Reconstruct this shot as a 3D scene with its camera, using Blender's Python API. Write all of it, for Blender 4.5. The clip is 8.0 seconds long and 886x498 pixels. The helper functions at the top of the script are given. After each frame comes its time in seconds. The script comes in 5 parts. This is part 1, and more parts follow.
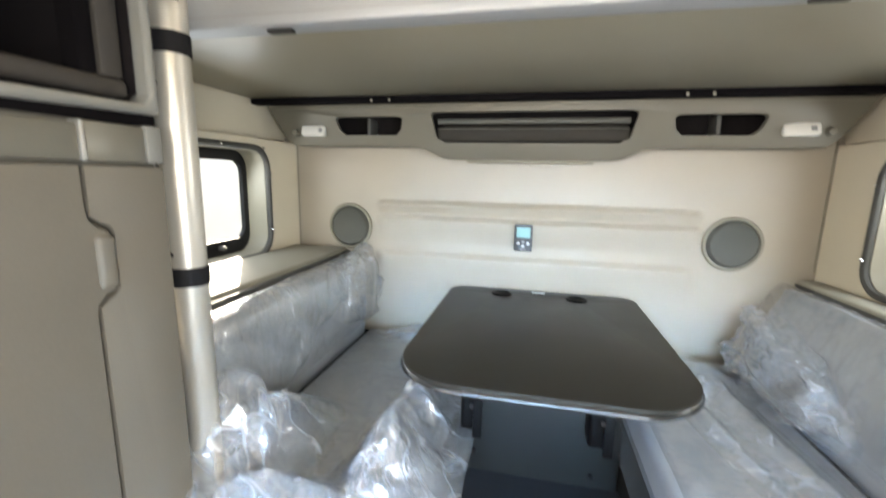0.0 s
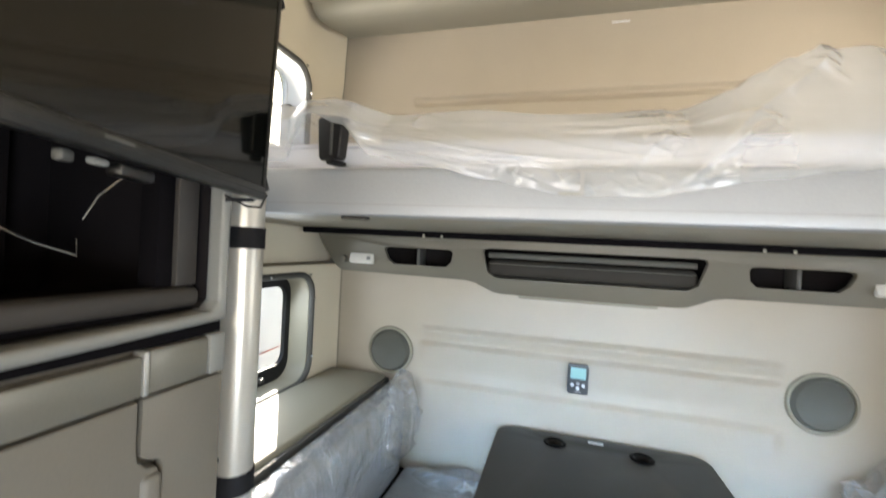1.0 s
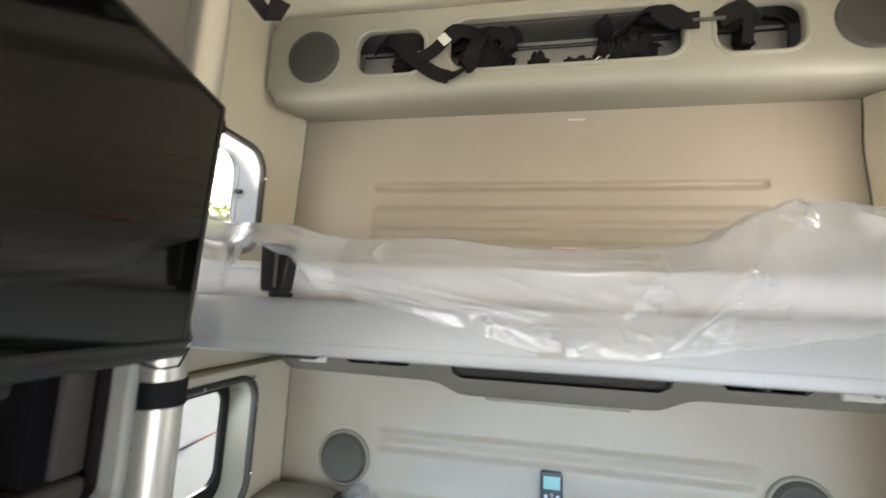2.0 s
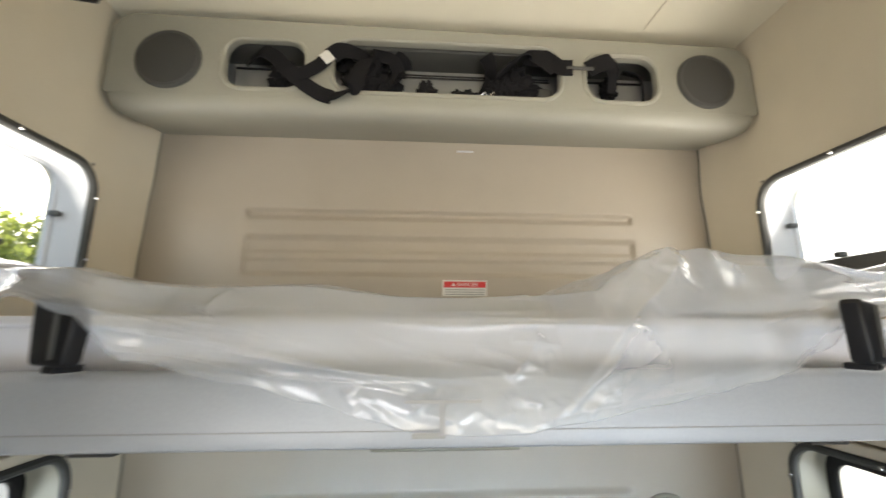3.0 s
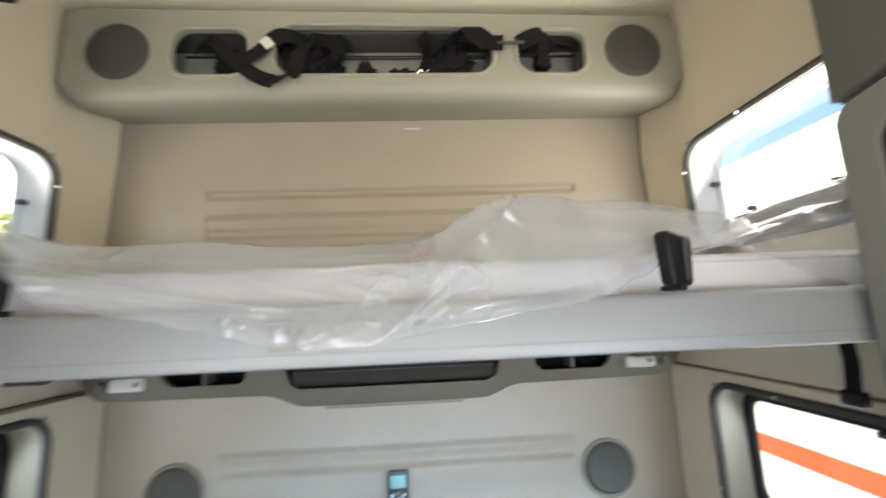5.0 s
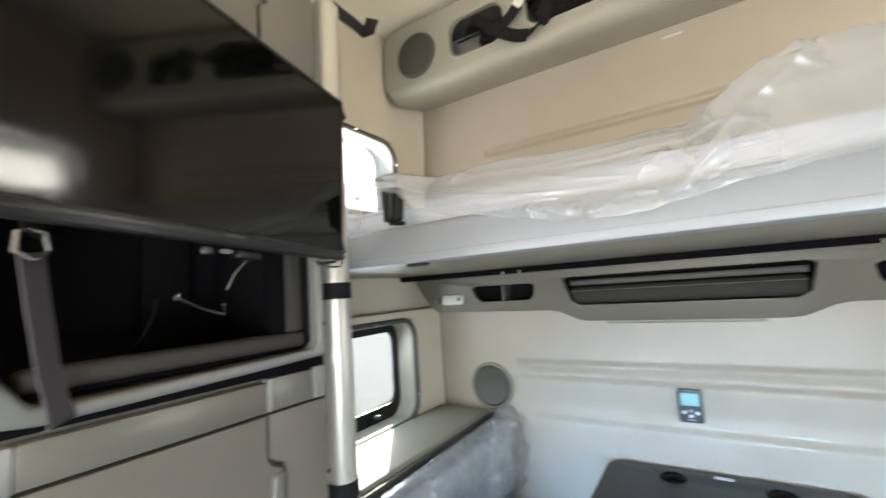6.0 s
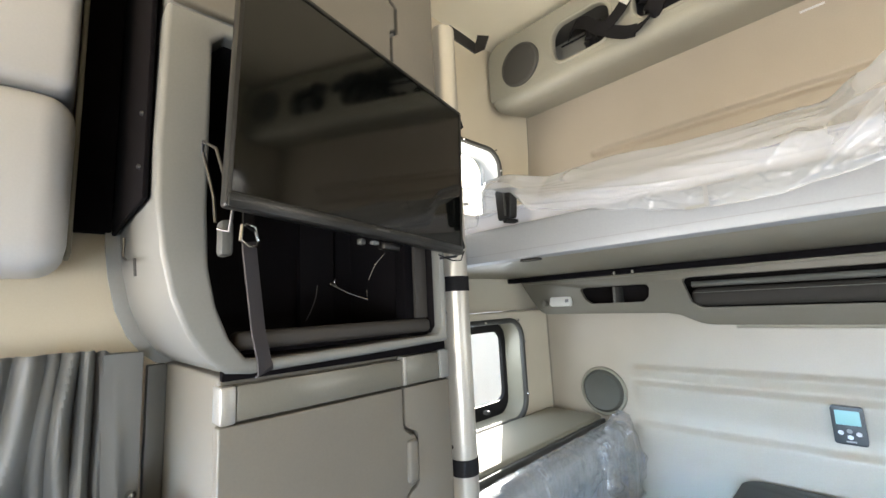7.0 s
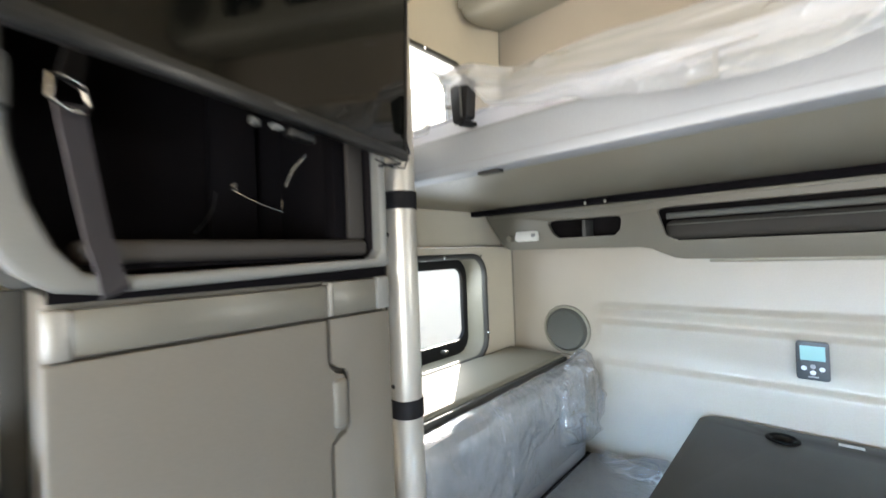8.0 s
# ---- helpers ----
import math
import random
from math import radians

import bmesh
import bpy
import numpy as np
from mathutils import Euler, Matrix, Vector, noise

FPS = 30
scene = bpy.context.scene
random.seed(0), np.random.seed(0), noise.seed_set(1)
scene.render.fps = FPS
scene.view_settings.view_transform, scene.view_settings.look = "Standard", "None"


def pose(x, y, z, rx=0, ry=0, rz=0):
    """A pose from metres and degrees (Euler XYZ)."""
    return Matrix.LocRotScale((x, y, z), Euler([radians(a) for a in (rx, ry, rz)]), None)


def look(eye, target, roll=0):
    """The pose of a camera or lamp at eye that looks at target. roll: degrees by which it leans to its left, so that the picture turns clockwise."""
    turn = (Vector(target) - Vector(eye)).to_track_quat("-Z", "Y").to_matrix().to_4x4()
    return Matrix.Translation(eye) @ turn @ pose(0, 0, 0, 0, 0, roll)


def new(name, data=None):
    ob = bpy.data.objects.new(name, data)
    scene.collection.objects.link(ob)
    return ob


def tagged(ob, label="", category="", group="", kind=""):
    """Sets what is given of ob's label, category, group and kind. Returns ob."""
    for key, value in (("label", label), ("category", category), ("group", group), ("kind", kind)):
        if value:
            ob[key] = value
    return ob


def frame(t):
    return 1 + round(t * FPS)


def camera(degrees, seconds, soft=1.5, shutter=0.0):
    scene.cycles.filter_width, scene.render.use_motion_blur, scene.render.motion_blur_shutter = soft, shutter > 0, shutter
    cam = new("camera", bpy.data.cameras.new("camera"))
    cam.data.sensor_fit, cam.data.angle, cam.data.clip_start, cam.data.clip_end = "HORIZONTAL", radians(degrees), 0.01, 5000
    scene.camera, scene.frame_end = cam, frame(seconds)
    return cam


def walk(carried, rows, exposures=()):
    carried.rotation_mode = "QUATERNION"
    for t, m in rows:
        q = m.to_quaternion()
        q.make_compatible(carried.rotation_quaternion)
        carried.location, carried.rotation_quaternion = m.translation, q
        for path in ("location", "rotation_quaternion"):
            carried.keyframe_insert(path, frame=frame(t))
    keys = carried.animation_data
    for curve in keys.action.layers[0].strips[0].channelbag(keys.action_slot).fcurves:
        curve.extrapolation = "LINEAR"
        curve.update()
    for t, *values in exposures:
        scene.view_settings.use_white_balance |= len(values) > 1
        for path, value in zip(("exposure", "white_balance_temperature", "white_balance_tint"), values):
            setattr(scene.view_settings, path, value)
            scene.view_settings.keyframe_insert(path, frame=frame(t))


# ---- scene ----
cam = camera(94.5, 8.0, shutter=0.5)
PATH = [
    (0, (0.024, -0.066, 1.146), (-0.397, 1.858, 0.798), 1.2),
    (0.5, (-0.024, -0.047, 1.271), (-0.541, 1.876, 1.087), 2.0),
    (1, (-0.1, -0.001, 1.369), (-0.643, 1.924, 1.357), 2.9),
    (1.2, (-0.121, 0.007, 1.387), (-0.657, 1.932, 1.462), 2.9),
    (2.3, (-0.13, 0.099, 1.537), (-0.379, 2.059, 1.852), 1.9),
    (2.5, (-0.132, 0.118, 1.542), (-0.286, 2.081, 1.895), 1.3),
    (3, (-0.102, 0.157, 1.554), (0.027, 2.114, 1.943), 0.1),
    (3.5, (-0.054, 0.189, 1.56), (0.35, 2.104, 1.971), -0.7),
    (4, (0.007, 0.184, 1.552), (0.623, 2.044, 1.955), -1.5),
    (4.2, (0.037, 0.161, 1.551), (0.687, 2.013, 1.935), -1.8),
    (5.3, (0.098, 0.021, 1.443), (-0.168, 1.984, 1.721), -2.9),
    (5.5, (0.107, -0.015, 1.412), (-0.425, 1.898, 1.65), -3.4),
    (6, (0.075, -0.062, 1.353), (-0.982, 1.624, 1.553), -3.8),
    (6.5, (0.064, -0.102, 1.334), (-1.27, 1.369, 1.573), -3.2),
    (7, (0.084, -0.139, 1.315), (-1.333, 1.245, 1.59), -2.8),
    (7.5, (0.092, -0.129, 1.298), (-1.306, 1.292, 1.459), -2.6),
    (8, (0.004, 0.021, 1.257), (-1.338, 1.504, 1.276), -2.2),
]
walk(cam, [(t, look(eye, target, roll)) for t, eye, target, roll in PATH], exposures=[(0, 2.07, 7300, 12), (0.5, 1.97, 7050, 11.5), (1.2, 1.80, 6750, 11), (2.5, 1.52, 6550, 10), (4.2, 1.47, 6500, 10), (5.3, 1.57, 6500, 10), (6, 1.79, 6500, 10), (6.5, 1.84, 6650, 11), (7, 1.87, 6650, 11), (8, 1.96, 6600, 11)])

# ---- world, sun and large lights ----
world = bpy.data.worlds.new("World")
scene.world = world
world.use_nodes = True
wn = world.node_tree
sky = wn.nodes.new("ShaderNodeTexSky")
sky.sky_type, sky.sun_disc = "NISHITA", False
SUN_ELEV, SUN_AZ = 25.0, 323.0          # height, and compass turn from +y towards +x
sky.sun_elevation, sky.sun_rotation = radians(SUN_ELEV), radians(SUN_AZ)
wn.nodes["Background"].inputs[1].default_value = 0.15
wn.links.new(sky.outputs[0], wn.nodes["Background"].inputs[0])

sun_dir = Vector((math.sin(radians(SUN_AZ)) * math.cos(radians(SUN_ELEV)), math.cos(radians(SUN_AZ)) * math.cos(radians(SUN_ELEV)), math.sin(radians(SUN_ELEV))))
sun = new("sun", bpy.data.lights.new("sun", "SUN"))
sun.data.energy, sun.data.angle, sun.data.color = 4.0, radians(0.5), (1.0, 0.93, 0.82)
sun.matrix_world = look(sun_dir * 20, (0, 0, 0))


def window_light(name, eye, target, sx, sy, watts, colour, spread=180):
    """The sky's light as it comes in through one opening."""
    ob = new(name, bpy.data.lights.new(name, "AREA"))
    ob.data.shape, ob.data.size, ob.data.size_y, ob.data.energy, ob.data.color = "RECTANGLE", sx, sy, watts, colour
    ob.data.spread = radians(spread)
    ob.matrix_world = look(eye, target)
    return ob


window_light("windshield_sky", (0, -1.98, 1.10), (0, 1.6, 0.30), 1.8, 0.4, 3.4, (0.32, 0.62, 1.0), 33)
window_light("windshield_yard", (0, -1.98, 1.40), (0, -0.5, 0.55), 1.8, 0.6, 2.6, (0.96, 0.95, 0.92), 130)
window_light("windshield_ground", (0, -1.98, 1.15), (0, -0.8, 2.5), 1.8, 0.5, 9.0, (1.0, 0.86, 0.66), 116)
window_light("door_west", (-1.06, -1.05, 1.05), (0.35, 1.6, 0.45), 0.75, 0.6, 3.3, (0.96, 0.96, 1.0), 120)
window_light("door_east", (1.06, -1.05, 0.85), (-0.25, 1.6, 0.3), 0.8, 0.7, 6.2, (0.78, 0.89, 1.0), 118)
window_light("upper_window_west", (-1.135, 1.0, 1.92), (0, 0.9, 2.6), 0.6, 0.12, 0.9, (1.0, 0.94, 0.84))
window_light("upper_window_east", (1.095, 1.0, 1.88), (0, 0.9, 2.6), 0.6, 0.2, 2.2, (1.0, 0.94, 0.84))
window_light("lower_window_west", (-1.085, 1.0, 1.13), (0, 1.0, 0.6), 0.62, 0.12, 0.8, (0.80, 0.90, 1.0))
window_light("lower_window_east", (1.085, 1.0, 1.14), (0, 1.0, 0.6), 0.62, 0.1, 0.9, (0.80, 0.90, 1.0))


# ---- materials ----
def mat(name, col, rough=0.55, metal=0.0, var=0.06, scale=6.0, fine=0.008, fscale=260.0, bump=0.03, coat=0.0, spec=0.5):
    """A surface with slow stains, fine grain and grain relief."""
    m = bpy.data.materials.new(name)
    m.use_nodes = True
    nt = m.node_tree
    b = nt.nodes["Principled BSDF"]
    tc = nt.nodes.new("ShaderNodeTexCoord")
    big, small = nt.nodes.new("ShaderNodeTexNoise"), nt.nodes.new("ShaderNodeTexNoise")
    big.inputs["Scale"].default_value, big.inputs["Detail"].default_value = scale, 4
    small.inputs["Scale"].default_value, small.inputs["Detail"].default_value = fscale, 2
    for n in (big, small):
        nt.links.new(tc.outputs["Object"], n.inputs["Vector"])
    mix1, mix2 = nt.nodes.new("ShaderNodeMixRGB"), nt.nodes.new("ShaderNodeMixRGB")
    lo, hi = [max(0, c * (1 - 2 * var)) for c in col], [min(1, c * (1 + 2 * var)) for c in col]
    mix1.inputs[1].default_value, mix1.inputs[2].default_value = (*lo, 1), (*hi, 1)
    nt.links.new(big.outputs["Fac"], mix1.inputs[0])
    mix2.blend_type, mix2.inputs[0].default_value = "OVERLAY", min(1, fine * 8)
    nt.links.new(mix1.outputs[0], mix2.inputs[1])
    nt.links.new(small.outputs["Fac"], mix2.inputs[2])
    nt.links.new(mix2.outputs[0], b.inputs["Base Color"])
    rr = nt.nodes.new("ShaderNodeMapRange")
    rr.inputs["To Min"].default_value, rr.inputs["To Max"].default_value = max(0.02, rough - 0.06), min(1, rough + 0.06)
    nt.links.new(big.outputs["Fac"], rr.inputs["Value"])
    nt.links.new(rr.outputs[0], b.inputs["Roughness"])
    b.inputs["Metallic"].default_value = metal
    b.inputs["Coat Weight"].default_value = coat
    b.inputs["Specular IOR Level"].default_value = spec
    if bump:
        bp = nt.nodes.new("ShaderNodeBump")
        bp.inputs["Strength"].default_value, bp.inputs["Distance"].default_value = bump, 0.001
        nt.links.new(small.outputs["Fac"], bp.inputs["Height"])
        nt.links.new(bp.outputs[0], b.inputs["Normal"])
    return m


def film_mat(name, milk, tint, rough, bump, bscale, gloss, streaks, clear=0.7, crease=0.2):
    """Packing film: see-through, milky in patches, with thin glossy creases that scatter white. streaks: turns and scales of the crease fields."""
    m = bpy.data.materials.new(name)
    m.use_nodes = True
    nt = m.node_tree
    nt.nodes.remove(nt.nodes["Principled BSDF"])
    out = nt.nodes["Material Output"]
    tc = nt.nodes.new("ShaderNodeTexCoord")

    def calc(op, a, b):
        mt = nt.nodes.new("ShaderNodeMath")
        mt.operation = op
        for k, v in enumerate((a, b)):
            if isinstance(v, float):
                mt.inputs[k].default_value = v
            else:
                nt.links.new(v, mt.inputs[k])
        return mt.outputs[0]
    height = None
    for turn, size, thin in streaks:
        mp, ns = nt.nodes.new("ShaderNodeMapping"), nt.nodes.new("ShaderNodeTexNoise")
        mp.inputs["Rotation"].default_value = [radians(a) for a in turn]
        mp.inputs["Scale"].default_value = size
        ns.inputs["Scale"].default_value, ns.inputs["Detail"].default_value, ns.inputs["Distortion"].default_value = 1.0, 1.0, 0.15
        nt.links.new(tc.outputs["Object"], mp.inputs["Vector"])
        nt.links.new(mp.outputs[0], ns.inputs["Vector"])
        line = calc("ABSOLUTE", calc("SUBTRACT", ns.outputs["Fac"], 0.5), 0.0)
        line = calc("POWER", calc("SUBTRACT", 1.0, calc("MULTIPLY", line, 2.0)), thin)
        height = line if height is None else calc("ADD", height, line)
    n2 = nt.nodes.new("ShaderNodeTexNoise")
    n2.inputs["Scale"].default_value, n2.inputs["Detail"].default_value = bscale, 3
    nt.links.new(tc.outputs["Object"], n2.inputs["Vector"])
    bp = nt.nodes.new("ShaderNodeBump")
    bp.inputs["Strength"].default_value, bp.inputs["Distance"].default_value = bump, 0.006
    nt.links.new(height, bp.inputs["Height"])
    tr, df, gl = nt.nodes.new("ShaderNodeBsdfTransparent"), nt.nodes.new("ShaderNodeBsdfDiffuse"), nt.nodes.new("ShaderNodeBsdfGlossy")
    tl, dm = nt.nodes.new("ShaderNodeBsdfTranslucent"), nt.nodes.new("ShaderNodeMixShader")
    df.inputs["Color"].default_value = tl.inputs["Color"].default_value = (*tint, 1)
    gl.inputs["Roughness"].default_value = rough
    dm.inputs[0].default_value = 0.4
    nt.links.new(df.outputs[0], dm.inputs[1])
    nt.links.new(tl.outputs[0], dm.inputs[2])
    fac = nt.nodes.new("ShaderNodeMapRange")
    fac.inputs["From Min"].default_value, fac.inputs["From Max"].default_value = 0.35, 0.68
    fac.inputs["To Min"].default_value, fac.inputs["To Max"].default_value = milk * clear, min(1, milk * (2 - clear))
    nt.links.new(n2.outputs["Fac"], fac.inputs["Value"])
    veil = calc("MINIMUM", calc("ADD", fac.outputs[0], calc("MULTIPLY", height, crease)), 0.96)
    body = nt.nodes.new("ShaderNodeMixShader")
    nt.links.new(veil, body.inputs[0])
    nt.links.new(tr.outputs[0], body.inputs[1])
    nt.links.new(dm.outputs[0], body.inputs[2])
    fr = nt.nodes.new("ShaderNodeLayerWeight")
    fr.inputs["Blend"].default_value = 0.5
    shine = calc("MINIMUM", calc("MULTIPLY", calc("ADD", calc("MULTIPLY", calc("POWER", fr.outputs["Facing"], 4.0), 0.8), 0.09), gloss), 0.9)
    nt.links.new(bp.outputs[0], gl.inputs["Normal"])
    mx = nt.nodes.new("ShaderNodeMixShader")
    nt.links.new(shine, mx.inputs[0])
    nt.links.new(body.outputs[0], mx.inputs[1])
    nt.links.new(gl.outputs[0], mx.inputs[2])
    nt.links.new(mx.outputs[0], out.inputs["Surface"])
    return m


def glow(name, col, strength):
    m = bpy.data.materials.new(name)
    m.use_nodes = True
    b = m.node_tree.nodes["Principled BSDF"]
    b.inputs["Base Color"].default_value = (*col, 1)
    b.inputs["Emission Color"].default_value, b.inputs["Emission Strength"].default_value = (*col, 1), strength
    return m


def glass_mat(name):
    m = bpy.data.materials.new(name)
    m.use_nodes = True
    nt = m.node_tree
    tr, gl, mx = nt.nodes.new("ShaderNodeBsdfTransparent"), nt.nodes.new("ShaderNodeBsdfGlossy"), nt.nodes.new("ShaderNodeMixShader")
    tr.inputs[0].default_value = (0.90, 0.92, 0.91, 1)
    gl.inputs["Roughness"].default_value = 0.03
    mx.inputs[0].default_value = 0.06
    nt.links.new(tr.outputs[0], mx.inputs[1])
    nt.links.new(gl.outputs[0], mx.inputs[2])
    nt.links.new(mx.outputs[0], nt.nodes["Material Output"].inputs["Surface"])
    return m


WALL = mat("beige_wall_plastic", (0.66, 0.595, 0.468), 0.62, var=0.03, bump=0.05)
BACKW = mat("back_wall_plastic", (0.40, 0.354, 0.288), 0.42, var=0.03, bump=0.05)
CEIL = mat("headliner", (0.88, 0.825, 0.67), 0.85, var=0.03, fscale=400, bump=0.2)
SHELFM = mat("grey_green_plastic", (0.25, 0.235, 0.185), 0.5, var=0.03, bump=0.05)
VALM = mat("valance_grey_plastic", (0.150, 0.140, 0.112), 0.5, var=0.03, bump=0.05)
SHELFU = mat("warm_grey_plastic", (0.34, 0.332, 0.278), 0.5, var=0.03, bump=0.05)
CABM = mat("cabinet_grey_laminate", (0.178, 0.163, 0.137), 0.48, var=0.03, bump=0.06, spec=0.35)
CABE = mat("dark_grey_laminate", (0.115, 0.117, 0.107), 0.48, var=0.03, bump=0.06, spec=0.35)
CABF = mat("grey_door_frame", (0.20, 0.203, 0.19), 0.45, var=0.03, bump=0.08)
LIPM = mat("locker_lip_vinyl", (0.042, 0.037, 0.033), 0.6, var=0.06, fscale=400, bump=0.3)
ROLL = mat("dark_padded_cloth", (0.030, 0.027, 0.023), 0.85, var=0.1, fscale=500, bump=0.5)
CABL = mat("cabinet_frame_grey", (0.225, 0.226, 0.216), 0.4, var=0.03, bump=0.08)
BAND = mat("satin_silver_trim", (0.20, 0.19, 0.162), 0.33, metal=0.25, var=0.03, bump=0.02)
BANDB = mat("bright_silver_trim", (0.46, 0.45, 0.42), 0.34, metal=0.5, var=0.02, bump=0.0)
ALU = mat("brushed_aluminium", (0.66, 0.63, 0.57), 0.36, metal=0.6, var=0.03, fscale=500, bump=0.05)
RAIL = mat("painted_bunk_rail", (0.305, 0.322, 0.345), 0.45, metal=0.15, var=0.03, bump=0.04)
UNDER = mat("bunk_underside_board", (0.215, 0.20, 0.155), 0.4, var=0.08, scale=4, bump=0.12)
BLACK = mat("black_plastic", (0.006, 0.006, 0.007), 0.5, var=0.1, bump=0.05, spec=0.35)
FELT = mat("black_felt", (0.0048, 0.004, 0.005), 0.95, var=0.2, fscale=600, bump=0.5, spec=0.1)
DARKG = mat("dark_grey_plastic", (0.07, 0.07, 0.065), 0.5, var=0.06, bump=0.1)
RUBBER = mat("window_gasket_rubber", (0.055, 0.055, 0.05), 0.6, var=0.08, bump=0.1)
LINER = mat("dark_locker_liner", (0.0095, 0.0075, 0.0085), 0.85, var=0.15, fscale=500, bump=0.4, spec=0.2)
SPK = mat("speaker_mesh_grey", (0.085, 0.086, 0.074), 0.6, var=0.04, fscale=900, bump=0.5)
SPKU = mat("speaker_cloth_grey", (0.066, 0.064, 0.06), 0.75, var=0.04, fscale=900, bump=0.5)
SCREEN = mat("television_glass", (0.002, 0.0024, 0.002), 0.05, var=0.05, bump=0.0, spec=0.42)
PANE = mat("tinted_door_glass", (0.019, 0.021, 0.022), 0.07, var=0.1, scale=3, bump=0.0, spec=0.6)
STEEL = mat("dull_steel_wire", (0.15, 0.15, 0.155), 0.3, metal=1.0, var=0.05, bump=0.0)
BEZEL = mat("television_bezel", (0.007, 0.007, 0.007), 0.35, var=0.05, bump=0.02)
BEZL = mat("television_lower_bezel", (0.014, 0.015, 0.015), 0.3, metal=0.1, var=0.05, bump=0.02)
WEB = mat("nylon_webbing", (0.011, 0.0105, 0.012), 0.85, var=0.15, fscale=700, bump=0.6, spec=0.2)
WEBG = mat("grey_webbing", (0.075, 0.068, 0.072), 0.85, var=0.12, fscale=700, bump=0.6, spec=0.2)
CHROME = mat("steel_wire", (0.7, 0.7, 0.7), 0.2, metal=1.0, var=0.03, bump=0.0)
WHITEP = mat("white_plastic", (0.74, 0.73, 0.69), 0.35, var=0.02, bump=0.02)
MATT = mat("mattress_ticking", (0.64, 0.65, 0.70), 0.85, var=0.03, fscale=350, bump=0.4)
SEAT = mat("grey_seat_fabric", (0.29, 0.32, 0.36), 0.7, var=0.06, fscale=400, bump=0.4)
SEATD = mat("seat_base_board", (0.0105, 0.0108, 0.0098), 0.6, var=0.06, bump=0.2)
TABLE = mat("dark_table_laminate", (0.022, 0.020, 0.016), 0.42, var=0.08, fine=0.03, fscale=420, bump=0.12, spec=0.28)
JET = mat("jet_black_plastic", (0.0025, 0.0025, 0.0028), 0.5, var=0.1, bump=0.05, spec=0.06)
TEDGE = mat("table_edge_trim", (0.028, 0.027, 0.026), 0.25, metal=0.2, var=0.04, bump=0.0)
FLOORM = mat("dark_rubber_floor", (0.013, 0.015, 0.020), 0.75, var=0.15, fscale=200, bump=0.5)
CURT = mat("grey_curtain_cloth", (0.215, 0.22, 0.222), 0.75, var=0.06, fscale=500, bump=0.4)
HEADC = mat("pale_grey_console", (0.60, 0.61, 0.63), 0.5, var=0.03, bump=0.08)
RED = mat("red_label", (0.6, 0.03, 0.03), 0.45, var=0.02, bump=0.0)
INK = mat("grey_print", (0.25, 0.25, 0.25), 0.5, var=0.02, bump=0.0)
MESH = mat("grey_mesh_net", (0.26, 0.26, 0.245), 0.8, var=0.1, fscale=300, bump=0.8)
FILM = film_mat("milky_packing_film", 0.36, (0.69, 0.72, 0.765), 0.13, 0.05, 2.0, 0.6, [((0, 24, 0), (1.6, 6, 26), 40.0)], 0.75, 0.01)
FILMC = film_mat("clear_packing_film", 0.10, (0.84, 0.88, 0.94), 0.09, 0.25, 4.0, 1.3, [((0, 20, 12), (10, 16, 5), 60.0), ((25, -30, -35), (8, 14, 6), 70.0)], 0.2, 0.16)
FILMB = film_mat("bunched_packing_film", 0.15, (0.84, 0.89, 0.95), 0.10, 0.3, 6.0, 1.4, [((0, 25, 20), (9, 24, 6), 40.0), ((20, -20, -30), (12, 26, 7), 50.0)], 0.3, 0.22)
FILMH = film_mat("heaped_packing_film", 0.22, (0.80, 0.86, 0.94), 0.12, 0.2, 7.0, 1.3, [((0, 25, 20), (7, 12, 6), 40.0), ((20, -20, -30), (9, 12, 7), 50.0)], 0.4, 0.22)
GLASS = glass_mat("window_glass")
LCD = glow("lcd_screen", (0.14, 0.29, 0.30), 0.24)
PANELM = mat("control_panel_plastic", (0.022, 0.026, 0.03), 0.4, var=0.05, bump=0.05)
ASPH = mat("pale_concrete", (0.34, 0.325, 0.295), 0.9, var=0.1, scale=0.5, fscale=30, bump=0.4)
TRUCKW = mat("white_truck_paint", (0.8, 0.8, 0.79), 0.3, var=0.02, scale=1, bump=0.0)
ORANGE = mat("orange_stripe_paint", (0.5, 0.085, 0.02), 0.4, var=0.03, bump=0.0)
LEAF = mat("foliage", (0.12, 0.15, 0.04), 0.7, var=0.3, scale=2, bump=0.0)
leaf_glow, leaf_mix = LEAF.node_tree.nodes.new("ShaderNodeBsdfTranslucent"), LEAF.node_tree.nodes.new("ShaderNodeMixShader")
leaf_glow.inputs[0].default_value, leaf_mix.inputs[0].default_value = (0.42, 0.46, 0.10, 1), 0.55
LEAF.node_tree.links.new(LEAF.node_tree.nodes["Principled BSDF"].outputs[0], leaf_mix.inputs[1])
LEAF.node_tree.links.new(leaf_glow.outputs[0], leaf_mix.inputs[2])
LEAF.node_tree.links.new(leaf_mix.outputs[0], LEAF.node_tree.nodes["Material Output"].inputs["Surface"])
BARK = mat("bark", (0.12, 0.09, 0.06), 0.9, var=0.2, bump=0.3)


